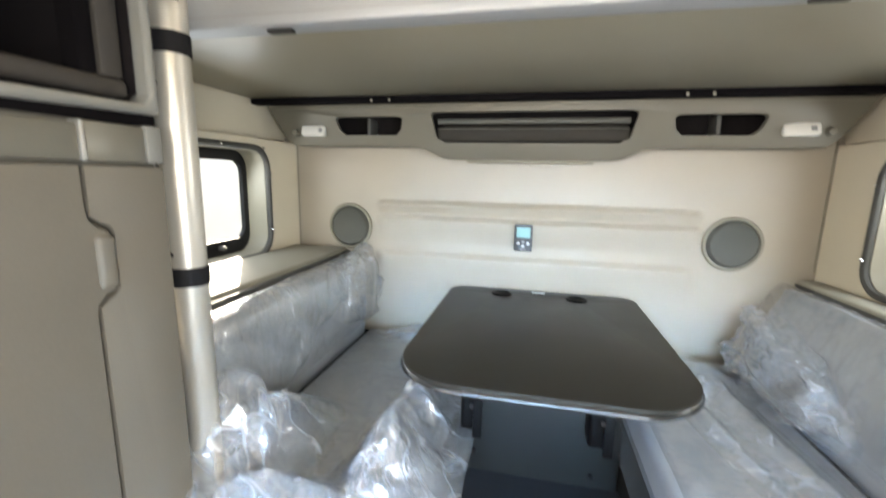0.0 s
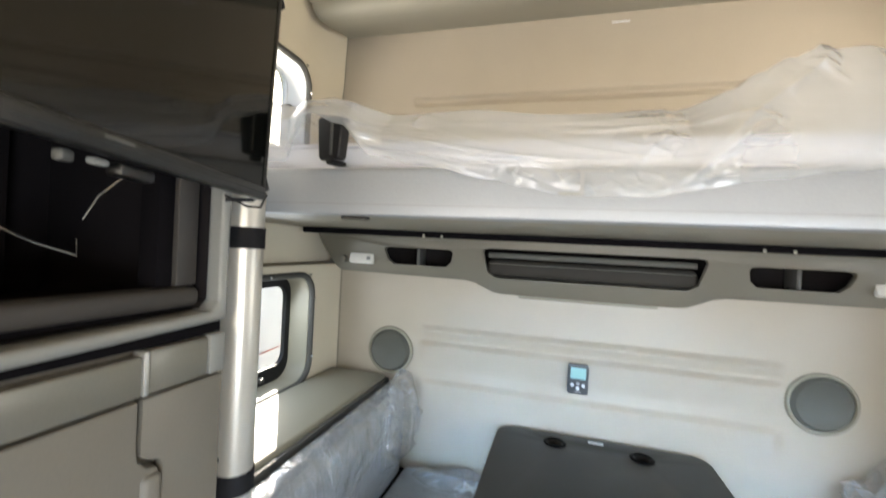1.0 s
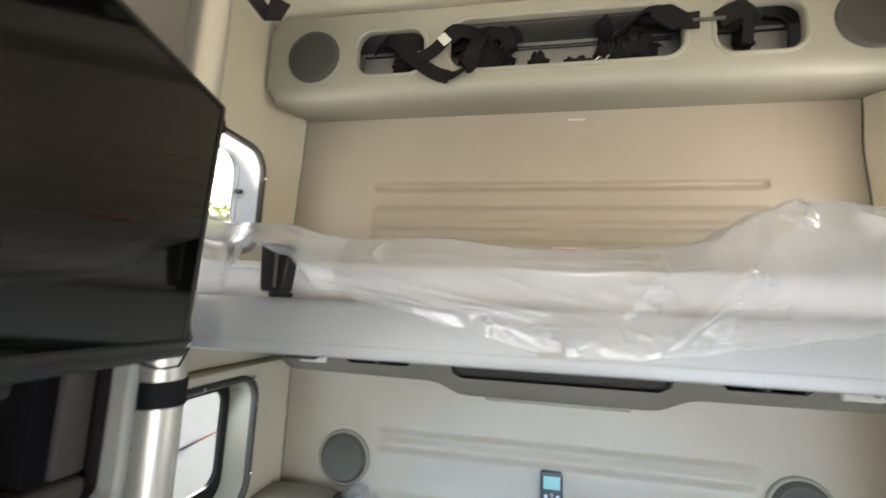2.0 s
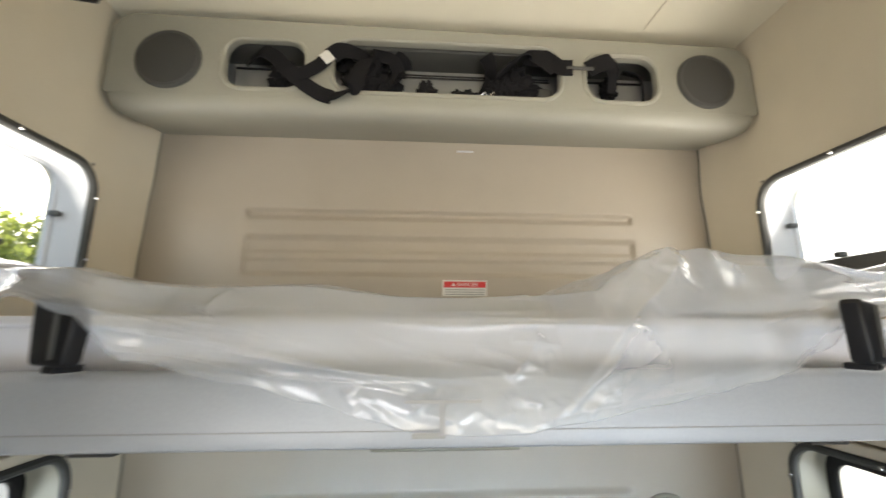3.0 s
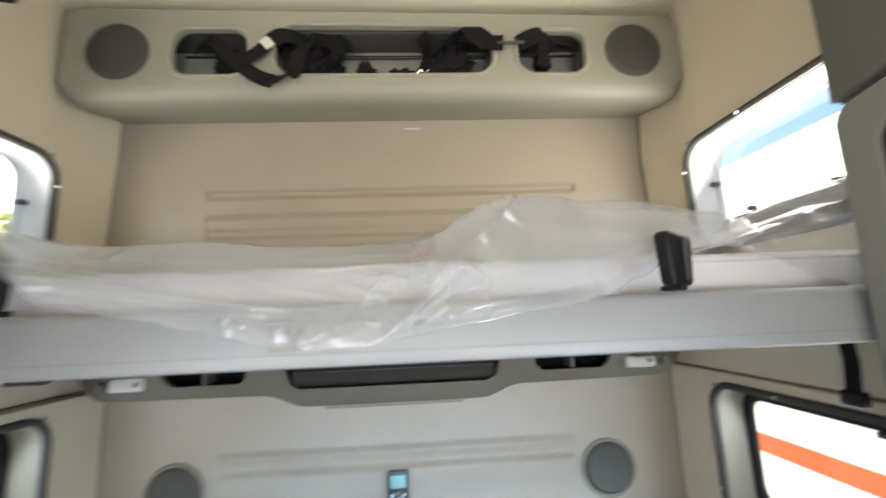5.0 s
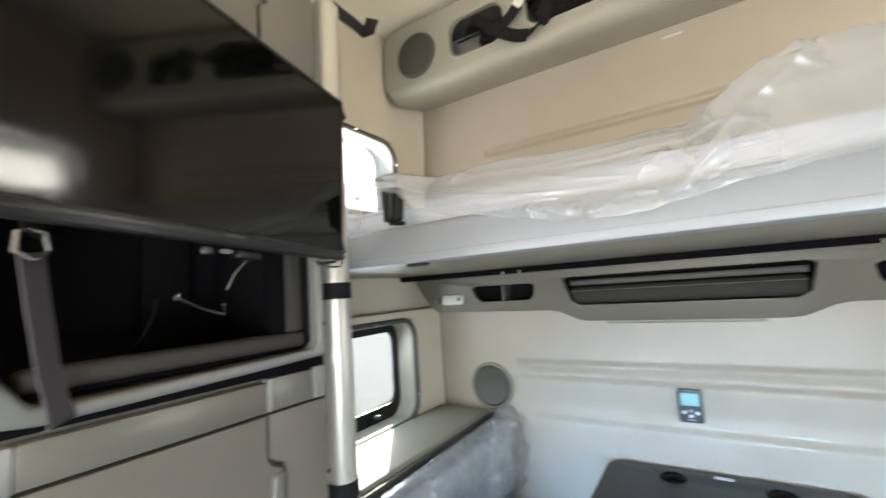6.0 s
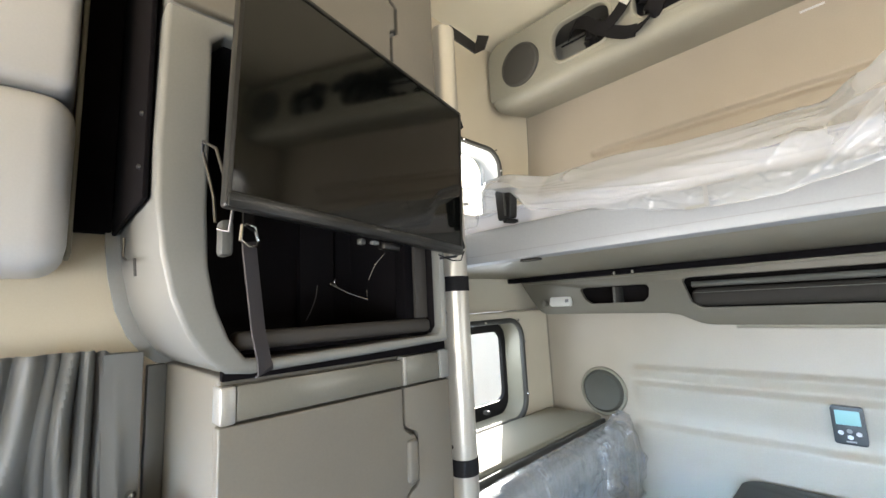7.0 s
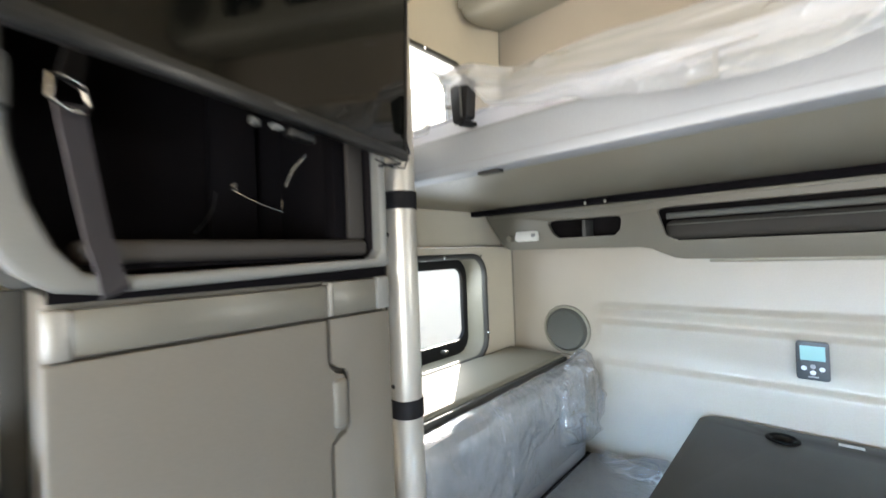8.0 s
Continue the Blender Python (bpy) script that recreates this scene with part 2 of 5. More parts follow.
# ---- mesh helpers ----
def finish(bm, name, material, parent=None, label="", smooth=True, angle=35.0):
    bmesh.ops.recalc_face_normals(bm, faces=bm.faces)
    me = bpy.data.meshes.new(name)
    bm.to_mesh(me)
    bm.free()
    me.materials.append(material)
    if smooth:
        me.polygons.foreach_set("use_smooth", [True] * len(me.polygons))
        me.set_sharp_from_angle(angle=radians(angle))
    ob = new(name, me)
    if parent is not None:
        ob.parent = parent
    if label:
        tagged(ob, label)
    return ob


def part(name, bm, material, parent, label=""):
    return finish(bm, name, material, parent, label)


def thing(name, label, category, group="", kind="", at=(0, 0, 0)):
    """An Empty at the foot of a thing; its parts keep world coordinates."""
    ob = new(name)
    ob.empty_display_size = 0.05
    return tagged(ob, label, category, group, kind)


def solid(name, bm, material, label, category, group="", kind=""):
    return tagged(finish(bm, name, material), label, category, group, kind)


def setting(name, bm, material, label, category):
    return tagged(finish(bm, name, material), label, category, "", "structure")


def box(x0, x1, y0, y1, z0, z1, r=0.004, seg=2, bm=None):
    bm = bm or bmesh.new()
    got = bmesh.ops.create_cube(bm, size=1.0)
    vs = got["verts"]
    for v in vs:
        v.co = Vector(((x0 + x1) / 2 + v.co.x * (x1 - x0), (y0 + y1) / 2 + v.co.y * (y1 - y0), (z0 + z1) / 2 + v.co.z * (z1 - z0)))
    if r > 0:
        es = list({e for v in vs for e in v.link_edges})
        r = min(r, 0.45 * min(abs(x1 - x0), abs(y1 - y0), abs(z1 - z0)))
        bmesh.ops.bevel(bm, geom=es, offset=r, segments=seg, profile=0.5, affect="EDGES")
    return bm


def rrect(u0, u1, v0, v1, r, n=6):
    """A rounded rectangle as a list of 2D points; r is one radius or four (low-left, low-right, up-right, up-left)."""
    rs = (r,) * 4 if not hasattr(r, "__len__") else r
    pts = []
    for (cu, cv, a0), rr in zip(((u0, v0, 180), (u1, v0, 270), (u1, v1, 0), (u0, v1, 90)), rs):
        su, sv = (1 if cu == u0 else -1), (1 if cv == v0 else -1)
        for k in range(n + 1):
            a = radians(a0 + 90 * k / n)
            pts.append((cu + su * rr + rr * math.cos(a), cv + sv * rr + rr * math.sin(a)))
    return pts


def place(axis, u, v, w):
    """A 3D point from two in-plane coordinates and one along the axis."""
    return {"x": (w, u, v), "y": (u, w, v), "z": (u, v, w)}[axis]


def plate(axis, outer, holes, w0, w1, bev=0.0, seg=2, bm=None):
    """A flat plate with an outline and openings, from w0 to w1 along the axis; its rims can be rounded."""
    bm = bm or bmesh.new()
    edges, rims = [], []
    for loop in (outer, *holes):
        vs = [bm.verts.new(place(axis, u, v, w0)) for u, v in loop]
        es = [bm.edges.new((vs[i], vs[(i + 1) % len(vs)])) for i in range(len(vs))]
        edges += es
    fill = bmesh.ops.triangle_fill(bm, edges=edges, use_beauty=True, use_dissolve=False)
    faces = [f for f in fill["geom"] if isinstance(f, bmesh.types.BMFace)]
    ext = bmesh.ops.extrude_face_region(bm, geom=faces)
    top = [v for v in ext["geom"] if isinstance(v, bmesh.types.BMVert)]
    d = w1 - w0
    bmesh.ops.translate(bm, verts=top, vec=place(axis, 0, 0, d))
    if bev:
        sharp = [e for e in bm.edges if len(e.link_faces) == 2 and e.calc_face_angle(0) > 1.2]
        bmesh.ops.bevel(bm, geom=sharp, offset=bev, segments=seg, profile=0.5, affect="EDGES", clamp_overlap=True)
    return bm


def tube(points, r, closed=False, n=8, bm=None, flat=1.0):
    """A round (or flattened) bar along a line of points."""
    bm = bm or bmesh.new()
    pts = [Vector(p) for p in points]
    rings, up = [], None
    for i, p in enumerate(pts):
        a = pts[i - 1] if (i or closed) else p
        b = pts[(i + 1) % len(pts)] if (i < len(pts) - 1 or closed) else p
        t = (b - a).normalized()
        if up is None:
            up = t.orthogonal().normalized()
        up = (up - t * up.dot(t)).normalized()
        side = t.cross(up)
        rings.append([bm.verts.new(p + (up * math.cos(2 * math.pi * k / n) + side * flat * math.sin(2 * math.pi * k / n)) * r) for k in range(n)])
    for i in range(len(rings) if closed else len(rings) - 1):
        a, b = rings[i], rings[(i + 1) % len(rings)]
        for k in range(n):
            bm.faces.new((a[k], a[(k + 1) % n], b[(k + 1) % n], b[k]))
    if not closed:
        bm.faces.new(rings[0][::-1]), bm.faces.new(rings[-1])
    return bm


def ribbon(points, width_dir, width, thick, bm=None):
    """A flat strap along a line of points, its width along a fixed direction (or one per point)."""
    bm = bm or bmesh.new()
    pts = [Vector(p) for p in points]
    rows = []
    for i, p in enumerate(pts):
        t = (pts[min(i + 1, len(pts) - 1)] - pts[max(i - 1, 0)]).normalized()
        wd = Vector(width_dir[i] if isinstance(width_dir, list) else width_dir)
        wd = (wd - t * wd.dot(t)).normalized()
        nn = t.cross(wd)
        rows.append([bm.verts.new(p + wd * a * width / 2 + nn * b * thick / 2) for a, b in ((-1, -1), (1, -1), (1, 1), (-1, 1))])
    for a, b in zip(rows, rows[1:]):
        for k in range(4):
            bm.faces.new((a[k], a[(k + 1) % 4], b[(k + 1) % 4], b[k]))
    bm.faces.new(rows[0][::-1]), bm.faces.new(rows[-1])
    return bm


def lathe(axis, cu, cv, profile, n=40, bm=None):
    """A turned form round an axis: profile rows of (radius, place along the axis)."""
    bm = bm or bmesh.new()
    rings = []
    for r, w in profile:
        if r < 1e-6:
            rings.append([bm.verts.new(place(axis, cu, cv, w))])
        else:
            rings.append([bm.verts.new(place(axis, cu + r * math.cos(2 * math.pi * k / n), cv + r * math.sin(2 * math.pi * k / n), w)) for k in range(n)])
    for a, b in zip(rings, rings[1:]):
        for k in range(n):
            q = [a[k % len(a)], a[(k + 1) % len(a)], b[(k + 1) % len(b)], b[k % len(b)]]
            q = list(dict.fromkeys(q))
            if len(q) > 2:
                bm.faces.new(q)
    return bm


def flowing(pts, n=6):
    """A soft curve through the points."""
    p = [Vector(q) for q in pts]
    p = [p[0] * 2 - p[1]] + p + [p[-1] * 2 - p[-2]]
    out = []
    for a, b, c, d in zip(p, p[1:], p[2:], p[3:]):
        for i in range(n):
            k = i / n
            out.append(0.5 * (2 * b + (c - a) * k + (2 * a - 5 * b + 4 * c - d) * k * k + (3 * b - a - 3 * c + d) * k ** 3))
    return out + [p[-2]]


def sheet(nu, nv, f, bm=None):
    """A grid surface from f(u, v), u and v from 0 to 1."""
    bm = bm or bmesh.new()
    g = [[bm.verts.new(f(i / nu, j / nv)) for j in range(nv + 1)] for i in range(nu + 1)]
    for i in range(nu):
        for j in range(nv):
            bm.faces.new((g[i][j], g[i + 1][j], g[i + 1][j + 1], g[i][j + 1]))
    return bm


def lerp_rows(x, rows):
    """Linear steps between (x, value) rows."""
    if x <= rows[0][0]:
        return rows[0][1]
    for (a, va), (b, vb) in zip(rows, rows[1:]):
        if x <= b:
            k = (x - a) / (b - a)
            k = k * k * (3 - 2 * k)
            return va + (vb - va) * k
    return rows[-1][1]


def ridge(p, octaves=4):
    """Sharp creases: 0 to 1."""
    s, amp, tot = 0.0, 1.0, 0.0
    q = Vector(p)
    for _ in range(octaves):
        s += amp * (1 - abs(noise.noise(q)) * 1.6)
        tot += amp
        q, amp = q * 2.07 + Vector((3.1, 1.7, 5.3)), amp * 0.55
    return s / tot


def crumple(p):
    """Facets with sharp folds between them, about -0.5 to 0.5."""
    d = noise.voronoi(Vector(p))[0]
    return min(0.5, d[1] - d[0]) - 0.25


# ---- the shell of the sleeper ----
BACK, SIDE_LO, CEIL_Z = 1.60, 1.005, 2.54
SIDE_UP = {-1: 1.06, 1: 1.02}


def step(z, a, b):
    k = min(1, max(0, (z - a) / (b - a)))
    return k * k * (3 - 2 * k)


def back_wall():
    xs = sorted({round(s * v, 4) for s in (-1, 1) for v in (0, 0.2, 0.4, 0.55, 0.6, 0.61, 0.62, 0.63, 0.64, 0.65, 0.66, 0.68, 0.69, 0.695, 0.70, 0.705, 0.71, 0.72, 0.74, 0.80, 0.9, 0.97, 1.0, 1.02, 1.03, 1.04, 1.045, 1.05, 1.056)})
    zs = [-0.2, 0.0, 0.2, 0.4, 0.6] + [0.68 + 0.004 * i for i in range(103)] + [1.12, 1.2, 1.3, 1.4, 1.5, 1.6, 1.68] + [1.70 + 0.004 * i for i in range(75)] + [2.03, 2.1, 2.2, 2.4, 2.6]

    def depth(x, z):
        m = 1 - step(abs(x), 0.60, 0.645)
        lo = 0.0
        for z0, h, fall in ((1.044, 0.017, 0.040), (0.982, 0.022, 0.10), (0.828, 0.022, 0.12)):
            lo += h * (1 - step(z, z0 - 0.020, z0 + 0.006)) * step(z, z0 - 0.020 - fall, z0 - 0.016)
        mu = 1 - step(abs(x), 0.695, 0.712)
        up = -0.016 * step(z, 1.936, 1.964) * (1 - step(z, 1.966, 1.984))
        up -= 0.015 * (step(z, 1.735, 1.760) - step(z, 1.862, 1.892))
        up += 0.007 * step(z, 1.788, 1.806) * (1 - step(z, 1.818, 1.836))
        return lo * m + up * mu
    bm = bmesh.new()
    front = [[bm.verts.new((x, BACK - depth(x, z), z)) for z in zs] for x in xs]
    for i in range(len(xs) - 1):
        for j in range(len(zs) - 1):
            bm.faces.new((front[i][j], front[i + 1][j], front[i + 1][j + 1], front[i][j + 1]))
    box(-1.2, 1.2, BACK + 0.03, BACK + 0.08, -0.2, 2.62, 0.0, bm=bm)
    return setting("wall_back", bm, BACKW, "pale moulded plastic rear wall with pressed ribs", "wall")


back_wall()
for sx in (-1, 1):
    lo_x, hi_x = sorted((sx * 1.0015, sx * 1.0045))
    setting("trim", box(lo_x, hi_x, BACK - 0.004, BACK - 0.0005, 0.84, 1.30, 0.001), SHELFM, "grey rubber seam in the wall corner", "trim")
# the side lining turns into the rear wall in a soft cove; its edge bows
COVE = {-1: [(1.45, -1.055), (1.77, -1.050), (1.94, -1.043), (2.10, -1.034), (2.25, -1.030), (2.55, -1.03)], 1: [(1.45, 1.018), (1.75, 1.010), (1.90, 0.999), (2.07, 0.991), (2.25, 1.001), (2.55, 1.005)]}


def cove(sx, tag):
    wall_x = sx * (SIDE_UP[sx] - 0.0015)

    def f(u, v):
        z = 1.30 + 1.25 * v
        xe = lerp_rows(z, COVE[sx])
        return (wall_x + (xe - wall_x) * u ** 2.2, 1.40 + (BACK - 0.002 - 1.40) * u, z)
    setting(f"wall_{tag}_cove", sheet(16, 40, f), WALL, "beige moulded lining curving into the rear wall", "wall")
    seam = [(lerp_rows(1.45 + 0.03 * k, COVE[sx]) - sx * 0.002, BACK - 0.003, 1.45 + 0.03 * k) for k in range(28)]
    setting("trim", tube(seam, 0.0026, n=6), SHELFM if sx < 0 else DARKG, "dark seam along the rear wall panel", "trim")


cove(-1, "west")
cove(1, "east")
WIN_LO = (0.62, 1.375, 0.835, 1.235)
WIN_UP = {-1: (0.62, 1.372, 1.66, 2.022), 1: (0.62, 1.366, 1.66, 2.022)}


def side_wall(s, tag):
    lo = rrect(*WIN_LO, 0.075)
    up = rrect(*WIN_UP[s], 0.075)
    bm = plate("x", [(0.046, -0.2), (1.594, -0.2), (1.594, 1.275), (0.046, 1.275)], [lo], s * SIDE_LO, s * (SIDE_LO + 0.12), 0.003, 1)
    setting(f"wall_{tag}_lower", bm, WALL, "beige moulded plastic side wall with a window", "wall")
    bm = plate("x", [(0.046, 1.279), (1.594, 1.279), (1.594, 2.6), (0.046, 2.6)], [up], s * SIDE_UP[s], s * (SIDE_UP[s] + 0.12), 0.003, 1)
    setting(f"wall_{tag}_upper", bm, WALL, "beige moulded plastic upper side wall with a window", "wall")


def window(name, s, rect, side, label, latches, rims=(0.03, 0.06, 0.045), face=None):
    y0, y1, z0, z1 = rect
    w = tagged(new(name), label, "window", "sleeper windows", "structure")
    rim = [place("x", u, v, s * (side - 0.004)) for u, v in rrect(y0 - 0.004, y1 + 0.004, z0 - 0.004, z1 + 0.004, 0.08, 8)]
    part("gasket", tube(rim, 0.011, True, 8), RUBBER, w, "dark rubber rim")
    part("reveal", plate("x", rrect(y0 + 0.001, y1 - 0.001, z0 + 0.001, z1 - 0.001, 0.074), [rrect(y0 + 0.006, y1 - 0.006, z0 + 0.006, z1 - 0.006, 0.07)], s * (side + 0.004), s * (side + 0.085)), HEADC if face else SHELFM, w, "grey plastic reveal")
    if face:
        part("lower_bar", box(*sorted((s * (side + 0.075), s * (side + 0.084))), y0 + 0.02, y1 - 0.02, z0 + 0.01, z0 + (0.062 if s < 0 else 0.098), 0.006), DARKG, w, "dark lower bar")
    part("frame", plate("x", rrect(y0 + 0.002, y1 - 0.002, z0 + 0.002, z1 - 0.002, 0.07), [rrect(y0 + rims[0], y1 - rims[0], z0 + rims[1], z1 - rims[2], 0.045)], s * (side + 0.086), s * (side + 0.104), 0.003), face or BLACK, w, "thin window frame" if face else "black window frame")
    pane = part("pane", plate("x", rrect(y0 + 0.008, y1 - 0.008, z0 + 0.012, z1 - 0.008, 0.06), [], s * (side + 0.092), s * (side + 0.096)), GLASS, w, "clear glass")
    pane.visible_shadow = False
    scr = lathe("x", 0, 0, [(0, 0.006), (0.004, 0.005), (0.005, 0)], 10)
    me = None
    for yy, zz in ((y1 - 0.03, z1 + 0.004), (y1 + 0.004, z1 - 0.09), (y1 + 0.004, z0 + 0.09), (y1 - 0.25, z1 + 0.004)):
        if me is None:
            o = part("screw", scr, CHROME, w, "small bright screw")
            me = o.data
        else:
            o = new("screw", me)
            o.parent = w
        o.location, o.scale = (s * (side - 0.014), yy, zz), (-s, 1, 1)
    for yy, zz in latches:
        part("latch", box(*sorted((s * (side + 0.058), s * (side + 0.085))), yy - 0.010, yy + 0.010, zz - 0.007, zz + 0.008, 0.004), DARKG, w, "small dark latch")
    return w


for s, tag in ((-1, "west"), (1, "east")):
    side_wall(s, tag)
window("window_1", -1, WIN_LO, SIDE_LO, "lower sleeper window in a deep grey reveal with black frame", [(1.0, 0.87), (1.2, 0.87)])
window("window_2", -1, WIN_UP[-1], SIDE_UP[-1], "upper sleeper window in a deep reveal above the bunk", [(1.352, 1.878), (1.205, 1.765)], (0.012, 0.02, 0.012), HEADC)
window("window_3", 1, WIN_LO, SIDE_LO, "lower sleeper window in a deep grey reveal with black frame", [(0.95, 1.19)])
window("window_4", 1, WIN_UP[1], SIDE_UP[1], "upper sleeper window with a dark lower bar and latches", [(1.348, 1.882), (1.215, 1.765), (0.957, 1.766)], (0.012, 0.02, 0.012), HEADC)

bm = sheet(20, 30, lambda u, v: (-1.2 + 2.4 * u, -2.1 + 3.75 * v, CEIL_Z + 0.02 - 0.03 * (2 * u - 1) ** 4 - 0.0 * v))
box(-1.2, 1.2, -2.1, 1.66, CEIL_Z + 0.06, CEIL_Z + 0.1, 0, bm=bm)
setting("ceiling", bm, CEIL, "cream padded headliner of the high roof", "ceiling")
setting("trim", tube([(0.668, 0.9, CEIL_Z + 0.013), (0.660, 1.115, CEIL_Z + 0.013), (0.655, 1.33, CEIL_Z + 0.0135)], 0.0016), WALL, "thin seam in the headliner", "trim")
setting("floor", box(-1.2, 1.2, -2.1, 1.62, -0.05, 0.085, 0), FLOORM, "dark rubber cab floor", "floor")

# cab end: plain walls with the door windows and the windscreen
for s, tag in ((-1, "west"), (1, "east")):
    setting(f"wall_{tag}_cab", plate("x", [(-2.1, -0.2), (0.044, -0.2), (0.044, 2.6), (-2.1, 2.6)], [rrect(-1.5, -0.6, 0.5, 1.5, 0.08)], s * 1.03, s * 1.12), WALL, "beige cab side wall with a door window", "wall")
setting("wall_front", plate("y", [(-1.2, -0.2), (1.2, -0.2), (1.2, 2.6), (-1.2, 2.6)], [rrect(-0.98, 0.98, 0.9, 1.75, 0.1)], -2.1, -2.03), DARKG, "dark dashboard wall with the windscreen opening", "wall")


# ---- rear overhead shelf with two loudspeakers ----
def upper_shelf():
    t = thing("overhead_shelf", "warm grey moulded overhead shelf on the rear wall", "shelf")
    yf = 1.325
    holes = [rrect(-0.70, -0.46, 2.285, 2.445, 0.055), rrect(-0.37, 0.355, 2.285, 2.46, (0.05, 0.05, 0.07, 0.07)), rrect(0.445, 0.68, 2.285, 2.445, 0.055)]
    front = plate("y", rrect(-1.042, 1.016, 2.25, 2.51, (0.012, 0.012, 0.07, 0.07), 10), holes, yf, yf + 0.025, 0.009, 4)
    for v in front.verts:
        v.co.z -= 0.012 * v.co.x * step(v.co.z, 2.40, 2.48)
    part("front_panel", front, SHELFU, t)
    prof = [(yf + 0.0015, 2.272), (yf + 0.0005, 2.254), (yf + 0.002, 2.238), (yf + 0.008, 2.224), (yf + 0.018, 2.213), (yf + 0.034, 2.206), (yf + 0.06, 2.205), (yf + 0.13, 2.216), (BACK - 0.06, 2.240), (BACK, 2.252), (BACK, 2.272)]
    bm = bmesh.new()
    ends = [(-1.041, 0.35), (-1.037, 0.62), (-1.028, 0.84), (-1.012, 0.96), (-0.985, 1.0), (0.96, 1.0), (0.987, 0.96), (1.002, 0.84), (1.011, 0.62), (1.015, 0.35)]
    rings = [[bm.verts.new((x, y + (1 - k) * 0.03 * (BACK - y) / 0.27, 2.272 - (2.272 - z) * k)) for y, z in prof] for x, k in ends]
    for p, q in zip(rings, rings[1:]):
        for k in range(len(prof)):
            bm.faces.new((p[k], p[(k + 1) % len(prof)], q[(k + 1) % len(prof)], q[k]))
    bm.faces.new(rings[0]), bm.faces.new(rings[-1][::-1])
    part("bottom_panel", bm, SHELFU, t, "rounded underside")
    part("top_panel", box(-1.02, 0.99, yf + 0.026, BACK, 2.466, 2.482, 0.003), SHELFU, t)
    # dividers are darker than the shelf to imitate the shade inside
    for x in (-1.027, -0.415, 0.40, 0.99):
        part("divider", box(x - 0.006, x + 0.006, yf + 0.026, BACK, 2.263, 2.465, 0.002), DARKG, t)
    part("back_liner", box(-1.01, 0.98, 1.46, 1.468, 2.274, 2.452, 0.0), MESH, t, "grey rear panel")
    # added dark sheet: the shade at the top of the slots
    part("top_shade", box(-1.01, 0.98, yf + 0.03, BACK - 0.031, 2.4525, 2.4655, 0.002), DARKG, t, "dark sheet in place of the shade under the top")
    for xa, xb in ((-0.71, -0.45), (0.435, 0.69)):
        part("pocket_net", box(xa, xb, 1.425, 1.429, 2.274, 2.408, 0.001), MESH, t, "dark grey mesh pocket")
        part("pocket_cord", tube([(xa, 1.424, 2.412), ((xa + xb) / 2, 1.420, 2.408), (xb, 1.424, 2.412)], 0.004), BLACK, t, "black elastic cord")
    for x0, x1, z0, z1, r in ((-0.70, -0.46, 2.285, 2.445, 0.055), (-0.37, 0.355, 2.285, 2.46, 0.06), (0.445, 0.68, 2.285, 2.445, 0.055)):
        ring = [place("y", u, v, yf + 0.002) for u, v in rrect(x0 - 0.008, x1 + 0.008, z0 - 0.008, z1 + 0.008, r + 0.008, 6)]
        part("slot_lip", tube(ring, 0.008, True, 8), SHELFU, t, "raised rounded lip")
    for x in (-0.866, 0.848):
        spk = part("loudspeaker", lathe("y", x, 2.365, [(0.098, yf + 0.005), (0.098, yf - 0.004), (0.094, yf - 0.010), (0.088, yf - 0.012), (0.085, yf - 0.010)], 48), DARKG, t, "round dark loudspeaker")
        part("grille", lathe("y", x, 2.365, [(0.0855, yf - 0.009), (0.06, yf - 0.014), (0.0, yf - 0.016)], 48), SPKU, spk, "dark cloth grille")
    return t


upper_shelf()

